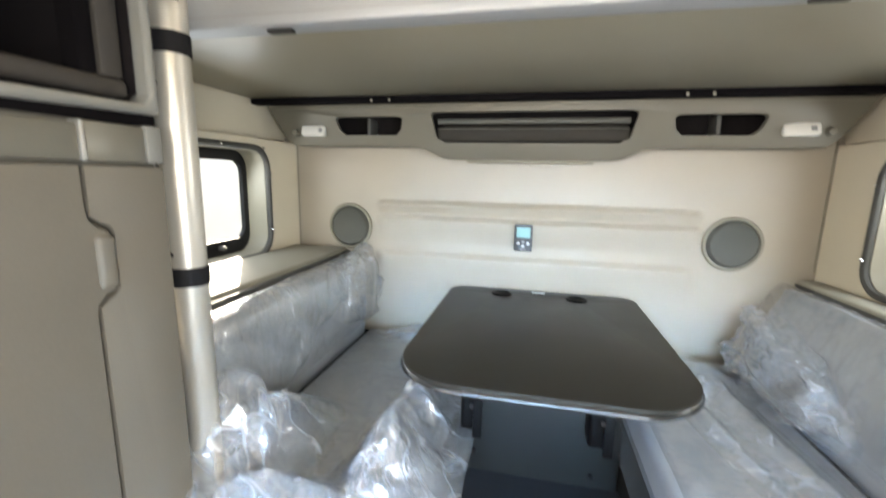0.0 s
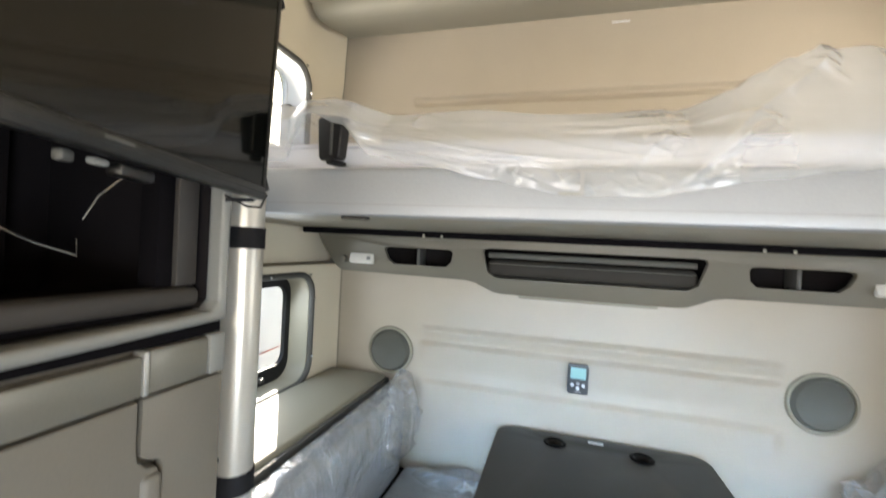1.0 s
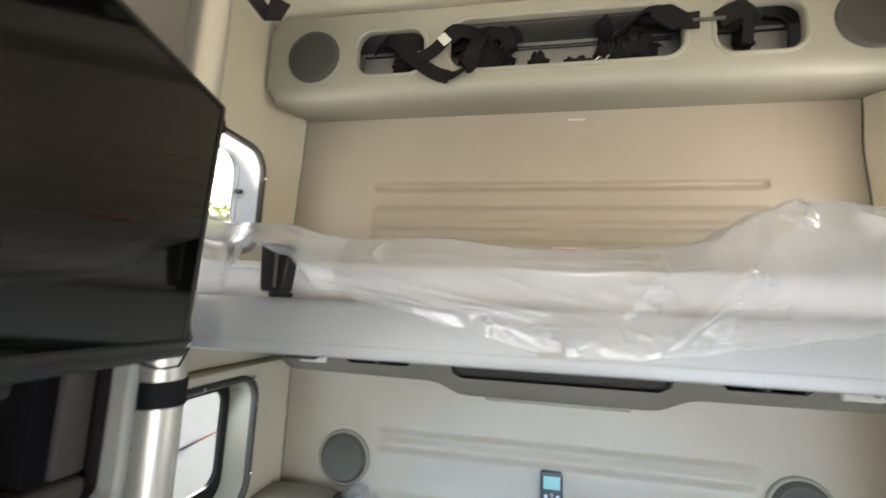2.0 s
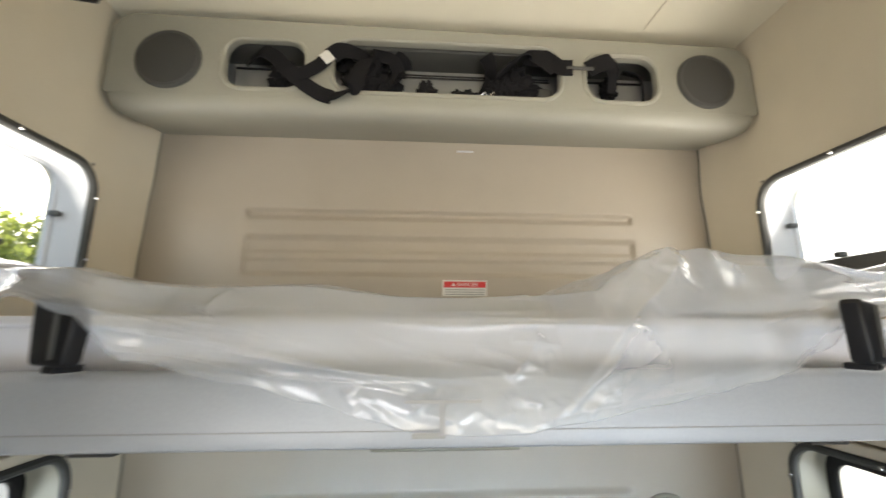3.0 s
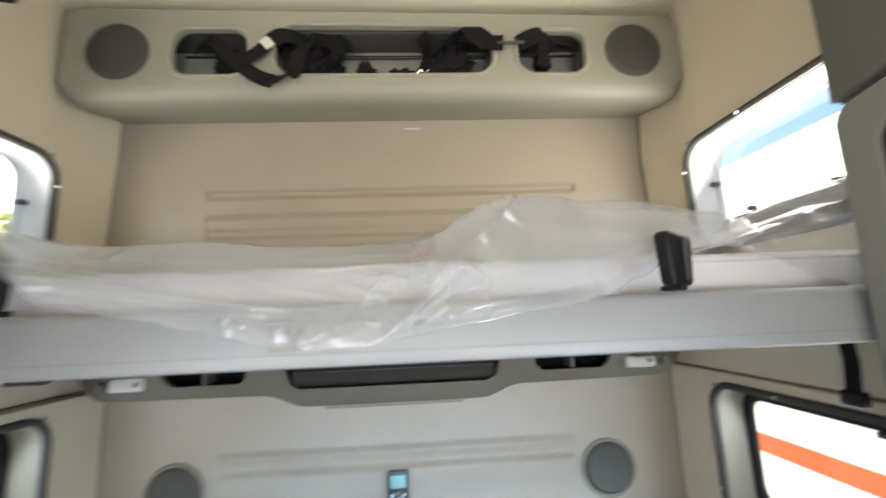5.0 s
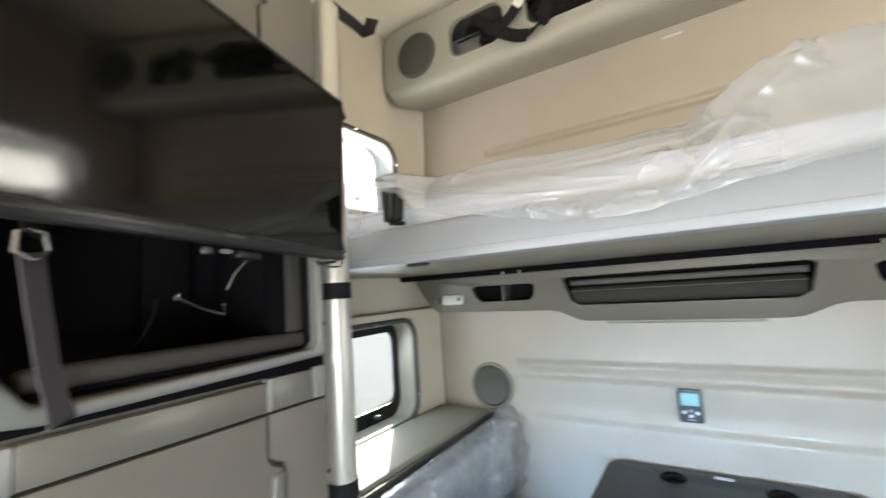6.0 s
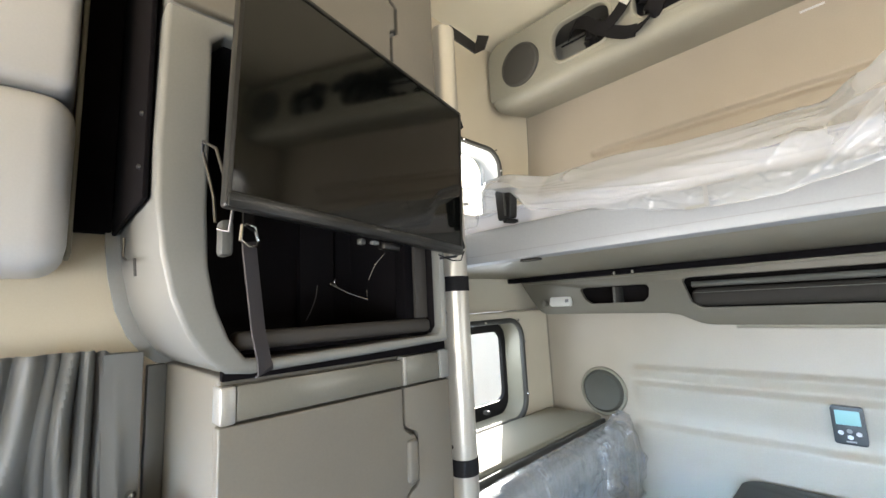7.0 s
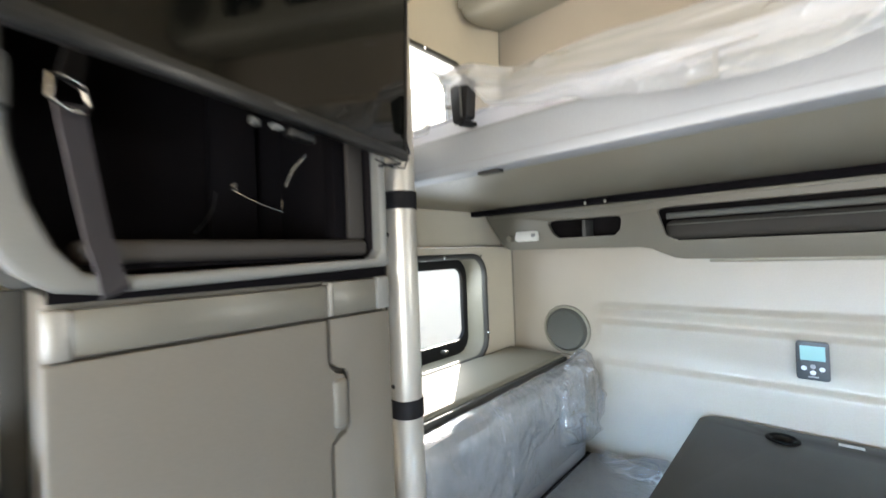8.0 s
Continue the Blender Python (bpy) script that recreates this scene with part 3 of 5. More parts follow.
# ---- bulkhead valance under the bunk ----
def valance():
    t = thing("storage_valance", "grey-green moulded valance with storage slots and reading lamps", "shelf")
    yf = 1.385
    half = [(0.0, 1.206), (0.28, 1.21), (0.31, 1.214), (0.345, 1.23), (0.375, 1.245), (0.41, 1.252), (0.80, 1.256)]
    east_end = [(0.885, 1.258), (0.905, 1.268), (0.925, 1.295), (0.96, 1.355), (0.985, 1.395), (0.988, 1.405)]
    west_end = [(-0.915, 1.256), (-0.935, 1.263), (-0.955, 1.28), (-0.985, 1.33), (-1.015, 1.385), (-1.02, 1.405)]
    outline = [(x - 0.005, z) for x, z in half] + east_end + west_end[::-1] + [(-x - 0.01, z) for x, z in half[::-1]][:-1]
    slot = lambda x0, x1, z0, z1, sl: [(x0, z1), (x0 + sl * 0.3, z0 + 0.018), (x0 + sl, z0), (x1 - sl, z0), (x1 - sl * 0.3, z0 + 0.018), (x1, z1), (x1 - 0.006, z1 + 0.009), (x1 - 0.02, z1 + 0.012), (x0 + 0.02, z1 + 0.012), (x0 + 0.006, z1 + 0.009)]
    mid = slot(-0.352, 0.338, 1.268, 1.358, 0.045)
    left, right = slot(-0.725, -0.462, 1.295, 1.346, 0.03), slot(0.447, 0.707, 1.293, 1.343, 0.03)
    bm = plate("y", outline, [mid, left, right], yf, yf + 0.022, 0.006, 2)
    # the face leans: its foot stands further back
    for v in bm.verts:
        v.co.y += (1.41 - v.co.z) * 0.42 + max(0, abs(v.co.x) - 0.86) ** 2 * 1.6
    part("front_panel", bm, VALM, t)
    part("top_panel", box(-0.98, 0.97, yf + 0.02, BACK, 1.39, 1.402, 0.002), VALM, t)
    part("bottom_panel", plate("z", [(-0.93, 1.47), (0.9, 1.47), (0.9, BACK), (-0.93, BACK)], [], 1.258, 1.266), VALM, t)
    part("back_liner", box(-0.93, 0.9, BACK - 0.05, BACK - 0.045, 1.267, 1.404, 0), LINER, t, "dark liner")
    part("lower_lip", box(-0.23, 0.22, 1.468, 1.51, 1.199, 1.211, 0.005), SHELFM, t, "pull lip")
    # padded roll seen in the middle slot
    part("padding", box(-0.345, 0.33, 1.452, 1.52, 1.272, 1.332, 0.022, 4), ROLL, t, "dark padded roll")
    part("roller", tube([(-0.342, 1.478, 1.347), (0.327, 1.478, 1.347)], 0.010), CABE, t, "grey rolled blind")
    part("stitching", tube([(-0.335, 1.4515, 1.318), (0.32, 1.4515, 1.318)], 0.0013, n=6), CABE, t, "stitched seam")
    for x in (-0.595, 0.577):
        part("divider", box(x - 0.006, x + 0.006, 1.425, 1.5, 1.296, 1.355, 0.003), DARKG, t)
    for s, x in ((-1, -0.82), (1, 0.80)):
        m = Matrix.Translation((x, yf + 0.033, 1.31)) @ Euler((radians(-22), 0, radians(-4 * s))).to_matrix().to_4x4()
        body = plate("y", rrect(-0.047, 0.047, -0.0185, 0.0185, 0.006), [], -0.004, 0.012, 0.003, 2)
        body.transform(m)
        lamp = part("reading_lamp", body, WHITEP, t, "white plastic reading lamp")
        sw = box(0.022, 0.036, -0.007, -0.0035, -0.008, 0.006, 0.001)
        sw.transform(m)
        part("switch", sw, INK, lamp)
        m2 = Matrix.Translation((x + s * 0.085, yf + 0.055, 1.304))
        kn = lathe("y", 0, 0, [(0.0, -0.02), (0.011, -0.018), (0.014, -0.008), (0.015, 0.01)], 20)
        kn.transform(m2)
        part("knob", kn, VALM, t, "small round knob")
    return t


valance()
for x in (-0.549, -0.484, 0.451, 0.522):
    solid("hinge_pin", box(x - 0.004, x + 0.004, 1.334, 1.3395, 1.397, 1.408, 0.002), SHELFU, "small steel hinge pin under the bunk", "hinge", "hinge pins")


# ---- the upper bunk ----
def bunk():
    t = thing("upper_bunk", "fold-down upper bunk with a pale grey painted front rail", "bunk")
    prof = [(0.700, 1.502), (0.690, 1.506), (0.680, 1.505), (0.674, 1.501), (0.671, 1.494), (0.6695, 1.436), (0.669, 1.425), (0.6705, 1.420), (0.674, 1.418), (0.72, 1.4185), (0.72, 1.45), (0.705, 1.46)]
    bm = bmesh.new()
    a = [bm.verts.new((-1.04, y, z)) for y, z in prof]
    b = [bm.verts.new((1.016, y, z)) for y, z in prof]
    for k in range(len(prof)):
        bm.faces.new((a[k], a[(k + 1) % len(prof)], b[(k + 1) % len(prof)], b[k]))
    bm.faces.new(a), bm.faces.new(b[::-1])
    part("front_rail", bm, RAIL, t, "pale painted metal rail with rounded edge")
    part("trim_line", box(-0.80, 0.85, 0.6685, 0.6725, 1.4375, 1.4388, 0), INK, t, "thin seam line")
    part("base_panel", box(-1.03, 1.012, 0.7201, 1.365, 1.418, 1.44, 0.003), UNDER, t, "grey-brown underside board")
    # black strip that imitates the shadow gap between bunk and valance
    part("shade_strip", box(-1.03, 1.012, 1.340, 1.384, 1.398, 1.4175, 0.002), FELT, t, "dark strip in place of the shade above the valance")
    return t


bunk()
for x in (-0.469, 0.43):
    solid("bunk_stop", box(x - 0.026, x + 0.026, 0.684, 0.702, 1.411, 1.4172, 0.002), ROLL, "small dark rubber stop under the bunk rail", "stop", "bunk stops")
t = thing("bunk_mattress", "white bunk mattress under milky film", "mattress")
part("core", box(-1.03, 1.012, 0.735, 1.56, 1.451, 1.572, 0.022, 3), MATT, t)
part("piping", tube([(-1.02, 0.736, 1.560), (1.005, 0.736, 1.560)], 0.004), MATT, t, "sewn edge piping")

TOP_ROWS = [(-1.05, 1.69), (-0.80, 1.672), (-0.70, 1.655), (-0.65, 1.643), (-0.585, 1.632), (-0.51, 1.627), (-0.43, 1.610), (-0.26, 1.618), (-0.12, 1.604), (0.0, 1.602), (0.08, 1.601), (0.115, 1.60), (0.145, 1.62), (0.18, 1.642), (0.23, 1.66), (0.29, 1.670), (0.41, 1.664), (0.575, 1.642), (0.61, 1.63), (0.655, 1.597), (0.69, 1.61), (0.725, 1.632), (0.78, 1.65), (0.845, 1.70), (1.05, 1.71)]
LOW_ROWS = [(-1.05, 1.508), (-0.60, 1.512), (-0.565, 1.555), (-0.53, 1.587), (-0.47, 1.568), (-0.42, 1.520), (-0.30, 1.497), (-0.21, 1.477), (-0.15, 1.462), (-0.10, 1.451), (-0.04, 1.448), (0.01, 1.449), (0.056, 1.458), (0.16, 1.475), (0.24, 1.486), (0.30, 1.494), (0.36, 1.505), (0.42, 1.53), (0.48, 1.57), (0.56, 1.575), (0.61, 1.555), (0.69, 1.521), (0.78, 1.495), (0.84, 1.49), (1.05, 1.50)]
FRONT_ROWS = [(-1.05, 0.657), (-0.60, 0.652), (-0.55, 0.630), (-0.46, 0.630), (-0.40, 0.648), (-0.25, 0.635), (-0.07, 0.603), (0.10, 0.600), (0.20, 0.612), (0.32, 0.640), (0.41, 0.664), (0.55, 0.668), (0.62, 0.657), (1.05, 0.657)]
CREST_ROWS = [(-1.05, 0.69), (-0.62, 0.69), (-0.54, 0.648), (-0.46, 0.640), (-0.40, 0.70), (0.0, 0.70), (0.07, 0.715), (0.115, 0.635), (0.18, 0.64), (0.25, 0.66), (0.36, 0.70), (1.05, 0.69)]
# long folds of the film, as lines on its front: from (x, z) to (x, z), height, width
FOLDS = [((-0.66, 1.60), (-0.08, 1.492), 0.010, 0.016), ((-0.40, 1.545), (-0.05, 1.488), 0.006, 0.007), ((-0.60, 1.585), (0.12, 1.572), 0.004, 0.010), ((-0.12, 1.565), (0.17, 1.553), 0.006, 0.007), ((-0.08, 1.574), (0.10, 1.580), 0.004, 0.005), ((0.04, 1.458), (0.20, 1.62), 0.014, 0.012), ((0.06, 1.468), (0.16, 1.555), 0.008, 0.006), ((0.10, 1.478), (0.34, 1.528), 0.004, 0.010), ((0.235, 1.652), (0.17, 1.585), 0.008, 0.007), ((0.19, 1.635), (0.235, 1.625), 0.006, 0.005), ((0.30, 1.65), (0.56, 1.618), 0.006, 0.008), ((0.36, 1.60), (0.47, 1.588), 0.004, 0.012), ((-0.95, 1.59), (-0.60, 1.545), 0.006, 0.012), ((-0.03, 1.535), (0.045, 1.512), 0.010, 0.007), ((0.0, 1.502), (0.05, 1.548), 0.009, 0.006), ((0.01, 1.54), (0.07, 1.538), 0.007, 0.005), ((-0.335, 1.605), (-0.35, 1.572), 0.010, 0.009), ((0.62, 1.62), (0.80, 1.51), 0.009, 0.010), ((0.68, 1.62), (0.88, 1.56), 0.010, 0.009), ((0.72, 1.53), (0.95, 1.66), 0.010, 0.009), ((-0.48, 1.535), (-0.10, 1.487), 0.004, 0.003), ((-0.36, 1.528), (-0.02, 1.495), 0.0035, 0.003), ((-0.15, 1.563), (0.17, 1.552), 0.004, 0.003), ((-0.10, 1.572), (0.12, 1.566), 0.003, 0.003), ((0.05, 1.462), (0.15, 1.55), 0.005, 0.0035), ((0.02, 1.455), (0.24, 1.50), 0.004, 0.003), ((0.20, 1.635), (0.245, 1.60), 0.005, 0.003), ((0.205, 1.66), (0.24, 1.635), 0.005, 0.003), ((-0.62, 1.60), (-0.30, 1.545), 0.004, 0.003), ((0.33, 1.56), (0.44, 1.585), 0.004, 0.0035)]


def more_folds(seed):
    """A few finer creases: along the hem, at the foot of the swag and in the heap at the bunk's end."""
    rnd = random.Random(seed)
    out = []
    for _ in range(34):
        x = rnd.uniform(-0.22, 0.12)
        z = lerp_rows(x, LOW_ROWS) + rnd.uniform(0.003, 0.024)
        out.append(((x, z), (x + rnd.uniform(-0.03, 0.03), z + rnd.uniform(0.006, 0.022)), rnd.uniform(0.001, 0.003), rnd.uniform(0.002, 0.004)))
    for _ in range(9):
        x, z = rnd.uniform(-0.55, 0.0), rnd.uniform(1.50, 1.59)
        out.append(((x, z), (x + rnd.uniform(0.08, 0.28), z - rnd.uniform(0.0, 0.05)), rnd.uniform(0.0012, 0.003), rnd.uniform(0.0025, 0.004)))
    for _ in range(10):
        x, z, a, ln = rnd.uniform(-0.05, 0.22), rnd.uniform(1.48, 1.62), rnd.uniform(0.3, 1.3), rnd.uniform(0.02, 0.06)
        out.append(((x, z), (x + ln * math.cos(a), z + ln * math.sin(a)), rnd.uniform(0.002, 0.004), rnd.uniform(0.003, 0.006)))
    for _ in range(14):
        x, z = rnd.uniform(0.62, 0.9), rnd.uniform(1.54, 1.66)
        out.append(((x, z), (x + rnd.uniform(0.06, 0.2), z + rnd.uniform(-0.07, 0.07)), rnd.uniform(0.002, 0.005), rnd.uniform(0.003, 0.007)))
    return out


def folds(x, z):
    """Height of all folds at arrays of x and z."""
    h = np.zeros_like(x)
    for k, ((xa, za), (xb, zb), amp, wid) in enumerate(FOLDS + more_folds(4)):
        dx, dz = xb - xa, zb - za
        ln = math.hypot(dx, dz)
        q = ((x - xa) * dx + (z - za) * dz) / (ln * ln)
        d = ((x - xa) * dz - (z - za) * dx) / ln + 0.004 * np.sin(x * 23 + k) * np.sin(z * 31 + 2 * k)
        h += amp * np.exp(-np.abs(d) / wid * np.where(d > 0, 1.0, 0.45)) * np.sqrt(np.maximum(0, np.sin(np.pi * np.clip(q, 0, 1))))
    return h


def bunk_film():
    nu, nv, turn = 760, 170, 0.5

    def base(x, v):
        lo, top = lerp_rows(x, LOW_ROWS), lerp_rows(x, TOP_ROWS)
        edge = max(lo + 0.02, top - 0.006)
        front, crest = lerp_rows(x, FRONT_ROWS), lerp_rows(x, CREST_ROWS)
        if v < turn:
            k = v / turn
            return Vector((x, front + (crest - front) * k ** 1.4 - 0.006 * math.sin(math.pi * k), lo + (edge - lo) * k))
        k = (v - turn) / (1 - turn)
        return Vector((x, crest + 0.80 * k, edge + 0.006 * math.sin(math.pi * min(1, k / 0.12)) - (edge - 1.60) * 0.8 * step(k, 0.15, 0.9)))
    cols = [[base(-1.045 + 2.06 * i / nu, j / nv) for j in range(nv + 1)] for i in range(nu + 1)]
    field = folds(np.array([[p.x for p in c] for c in cols]), np.array([[p.z for p in c] for c in cols]))

    def f(u, v):
        i, j = round(u * nu), round(v * nv)
        p = cols[i][j]
        x = p.x
        nrm = Vector((0, -1, 0.15)) if v < turn else Vector((0, -0.6, 1))
        q = v * 0.68 if v < turn else 0.34 + (v - turn) * 1.32
        sx, sv = x * 2.2 + q * 2.6, q * 4.2 - x * 1.3
        w = 0.42 * noise.noise(Vector((sx * 1.2, sv * 1.0, 7.0))) + 0.22 * noise.noise(Vector((sx * 2.8, sv * 2.4, 1.0))) + 0.03 * noise.noise(Vector((x * 3.0, q * 30.0 + x * 6.0, 4.0)))
        amp = 0.034 * min(1, 0.3 + q * 3) * (0.4 if v < turn else 1)
        hem = math.exp(-q / 0.08) * 0.5 * crumple((x * 11 + 3 * q, q * 16, 2.0))
        p = p + nrm.normalized() * (amp * w + float(field[i, j]) + 0.012 * hem)
        p.y = max(p.y, 0.585)
        return p
    return sheet(nu, nv, f)


t = thing("bunk_film", "crumpled milky plastic film over the bunk mattress", "plastic film")
finish(bunk_film(), "sheet", FILM, t, angle=180.0)
hem = [(-0.42 + 0.9 * k / 60, lerp_rows(-0.42 + 0.9 * k / 60, FRONT_ROWS) - 0.002, lerp_rows(-0.42 + 0.9 * k / 60, LOW_ROWS) + 0.0012 * noise.noise(Vector((k * 0.35, 0, 0)))) for k in range(61)]
part("hem", tube(hem, 0.0007, n=6), FILM, t, "rolled film edge")
part("pocket_edge", box(-0.0765, -0.0705, 0.592, 0.5935, 1.4505, 1.4815, 0), INK, t, "grey tape edge")
part("pocket_edge", box(-0.112, -0.034, 0.592, 0.5935, 1.4815, 1.4845, 0), INK, t, "grey tape edge")
part("pocket_tab", box(-0.104, -0.070, 0.5925, 0.5938, 1.4480, 1.4535, 0), CABL, t, "small pale tape tab")

def bunk_strap(x, y, lean, wide):
    t = thing("restraint_buckle", "black restraint buckle standing on the bunk rail, film over its top", "buckle", "bunk restraints")
    bm = plate("y", [(-0.021, 0.013), (0.018, 0.011), (0.023, 0.016), (0.027, 0.05), (0.030, 0.084), (0.025, 0.092), (-0.026, 0.097), (-0.031, 0.091), (-0.028, 0.05), (-0.025, 0.018)], [], -0.012, 0.010, 0.005, 3)
    m = Matrix.Translation((x, y, 1.503)) @ Euler((0, 0, radians(lean))).to_matrix().to_4x4() @ Matrix.Diagonal((wide, 1, 0.93, 1))
    bm.transform(m)
    part("housing", bm, BLACK, t)
    st = box(0.006, 0.0105, -0.0155, -0.0115, 0.02, 0.088, 0.001)
    st.transform(m)
    part("strip", st, DARKG, t, "grey side strip")
    ft = box(-0.008, 0.010, -0.010, 0.024, 0.0035, 0.013, 0.003)
    ft.transform(m)
    part("foot", ft, BLACK, t)


bunk_strap(-0.500, 0.656, -18, 1.08)
bunk_strap(0.462, 0.648, 24, 0.95)


# ---- belts stowed in the overhead shelf ----
def crumpled_bag(cx, cy, cz, rx, ry, rz, seed):
    def f(u, v):
        a, b = 2 * math.pi * u, math.pi * (v - 0.5)
        d = Vector((math.cos(a) * math.cos(b), math.sin(a) * math.cos(b), math.sin(b)))
        k = 0.85 + 0.7 * crumple(d * 1.7 + Vector((seed, 0, 0))) + 0.35 * crumple(d * 4.0 + Vector((0, seed, 0)))
        return (cx + d.x * rx * k, cy + d.y * ry * k, max(cz + d.z * rz * k, 2.2635))
    return sheet(44, 26, f)


def belts():
    t = thing("stowed_belt_net", "tangle of black webbing belts stuffed in the overhead shelf", "restraint net")
    rnd = random.Random(5)

    def strap(pts, across, width, material=WEB, label=""):
        return part("belt", ribbon(flowing(pts), across, width, 0.004), material, t, label)
    # the loop that hangs out between the two openings
    strap([(-0.66, 1.40, 2.42), (-0.60, 1.352, 2.425), (-0.545, 1.325, 2.385), (-0.505, 1.309, 2.335), (-0.455, 1.305, 2.292), (-0.405, 1.303, 2.258), (-0.365, 1.304, 2.245)], (0.45, 0, 0.9), 0.046)
    strap([(-0.375, 1.301, 2.242), (-0.335, 1.300, 2.258), (-0.300, 1.303, 2.285), (-0.288, 1.312, 2.34), (-0.270, 1.335, 2.395), (-0.235, 1.352, 2.425), (-0.185, 1.36, 2.415), (-0.165, 1.37, 2.36)], (0.75, 0.2, 0.6), 0.05)
    strap([(-0.505, 1.307, 2.322), (-0.460, 1.302, 2.320), (-0.415, 1.300, 2.345), (-0.385, 1.300, 2.375)], (0.6, 0, -0.8), 0.042)
    strap([(-0.375, 1.304, 2.385), (-0.345, 1.315, 2.415), (-0.30, 1.345, 2.425), (-0.25, 1.37, 2.40)], (0.4, 0.2, -0.9), 0.05)
    part("tag", ribbon([(-0.397, 1.298, 2.392), (-0.372, 1.297, 2.362)], (0.8, 0, 0.45), 0.032, 0.002), WHITEP, t, "white sewn label")
    # heaps of belt at both ends of the middle opening
    for i in range(7):
        x = -0.33 + 0.05 * i + rnd.uniform(-0.02, 0.02) if i < 4 else 0.14 + 0.06 * (i - 4) + rnd.uniform(-0.02, 0.02)
        z = 2.305 + rnd.uniform(0, 0.03)
        pts = [(x + rnd.uniform(-0.04, 0.04), 1.365 + rnd.uniform(-0.02, 0.04), z + 0.028 * k + rnd.uniform(-0.012, 0.012)) for k in range(5)]
        strap(pts, (rnd.uniform(-1, 1), rnd.uniform(-0.4, 0.4), rnd.uniform(-1, 1)), 0.048)
    strap([(0.155, 1.37, 2.37), (0.21, 1.345, 2.42), (0.262, 1.33, 2.452), (0.30, 1.322, 2.425), (0.345, 1.315, 2.385)], (0.75, 0.1, 0.7), 0.075)
    strap([(0.25, 1.345, 2.44), (0.30, 1.328, 2.42), (0.35, 1.312, 2.388), (0.392, 1.308, 2.384)], (0.3, 0, 0.95), 0.055)
    part("buckle_tongue", box(0.372, 0.462, 1.305, 1.311, 2.378, 2.390, 0.003), DARKG, t)
    strap([(0.445, 1.315, 2.385), (0.49, 1.318, 2.41), (0.535, 1.33, 2.425), (0.575, 1.37, 2.405)], (0.2, 0, 0.95), 0.055)
    strap([(0.525, 1.332, 2.41), (0.535, 1.335, 2.37), (0.532, 1.345, 2.32)], (0.95, 0.2, 0), 0.034)
    strap([(0.60, 1.385, 2.43), (0.655, 1.375, 2.40), (0.665, 1.385, 2.32)], (0.4, 0.8, 0.3), 0.05)
    for bag in ((-0.275, 1.375, 2.335, 0.075, 0.045, 0.085, 1.0), (-0.205, 1.39, 2.325, 0.055, 0.04, 0.075, 2.0), (0.225, 1.385, 2.34, 0.085, 0.045, 0.085, 3.0), (0.045, 1.365, 2.288, 0.075, 0.035, 0.034, 4.0), (-0.075, 1.37, 2.305, 0.040, 0.03, 0.052, 5.0), (0.155, 1.37, 2.315, 0.045, 0.035, 0.062, 8.0), (-0.535, 1.385, 2.35, 0.055, 0.035, 0.07, 6.0), (0.545, 1.39, 2.36, 0.035, 0.03, 0.05, 7.0)):
        part("bag", crumpled_bag(*bag), WEB, t, "crumpled black cloth bag")
    part("pouch", box(0.285, 0.345, 1.355, 1.40, 2.264, 2.345, 0.02, 3), DARKG, t, "folded grey pouch")
    part("net", box(-0.36, 0.345, 1.425, 1.429, 2.274, 2.400, 0.001), MESH, t, "grey mesh net")
    for z in (2.398, 2.407):
        part("bar", tube([(-0.36, 1.415, z), (0.0, 1.412, z - 0.003), (0.35, 1.415, z)], 0.0028), BLACK, t, "thin black cord")
    part("clip", tube([(0.095, 1.345, 2.292), (0.11, 1.34, 2.305), (0.125, 1.345, 2.295), (0.138, 1.34, 2.306), (0.128, 1.335, 2.288), (0.105, 1.34, 2.29)], 0.003), CHROME, t, "bright steel clip")
    return t


belts()

# ---- warning label on the rear wall ----
t = thing("warning_label", "small red and white warning label on the rear wall", "label")
part("paper", box(-0.009, 0.150, BACK - 0.0035, BACK + 0.012, 1.672, 1.728, 0), WHITEP, t)
part("red_band", box(-0.004, 0.145, BACK - 0.006, BACK - 0.004, 1.702, 1.723, 0), RED, t)
word = bpy.data.curves.new("heading", "FONT")
word.body, word.size, word.align_x, word.extrude = "DANGER", 0.019, "CENTER", 0.0004
word.materials.append(WHITEP)
heading = new("heading", word)
heading.parent = t
heading.matrix_world = pose(0.08, BACK - 0.0068, 1.7065, 90, 0, 0)
bm = bmesh.new()
tri = [bm.verts.new((x, BACK - 0.0068, z)) for x, z in ((0.022, 1.707), (0.038, 1.707), (0.030, 1.719))]
bm.faces.new(tri)
part("warning_sign", bm, WHITEP, t, "small white triangle")
for z in (1.695, 1.687, 1.679):
    part("printed_line", box(0.0, 0.14, BACK - 0.006, BACK - 0.004, z - 0.0022, z, 0), INK, t)


solid("sticker", box(0.045, 0.107, BACK - 0.0022, BACK - 0.0002, 2.214, 2.221, 0), HEADC, "small pale sticker on the rear wall", "sticker")

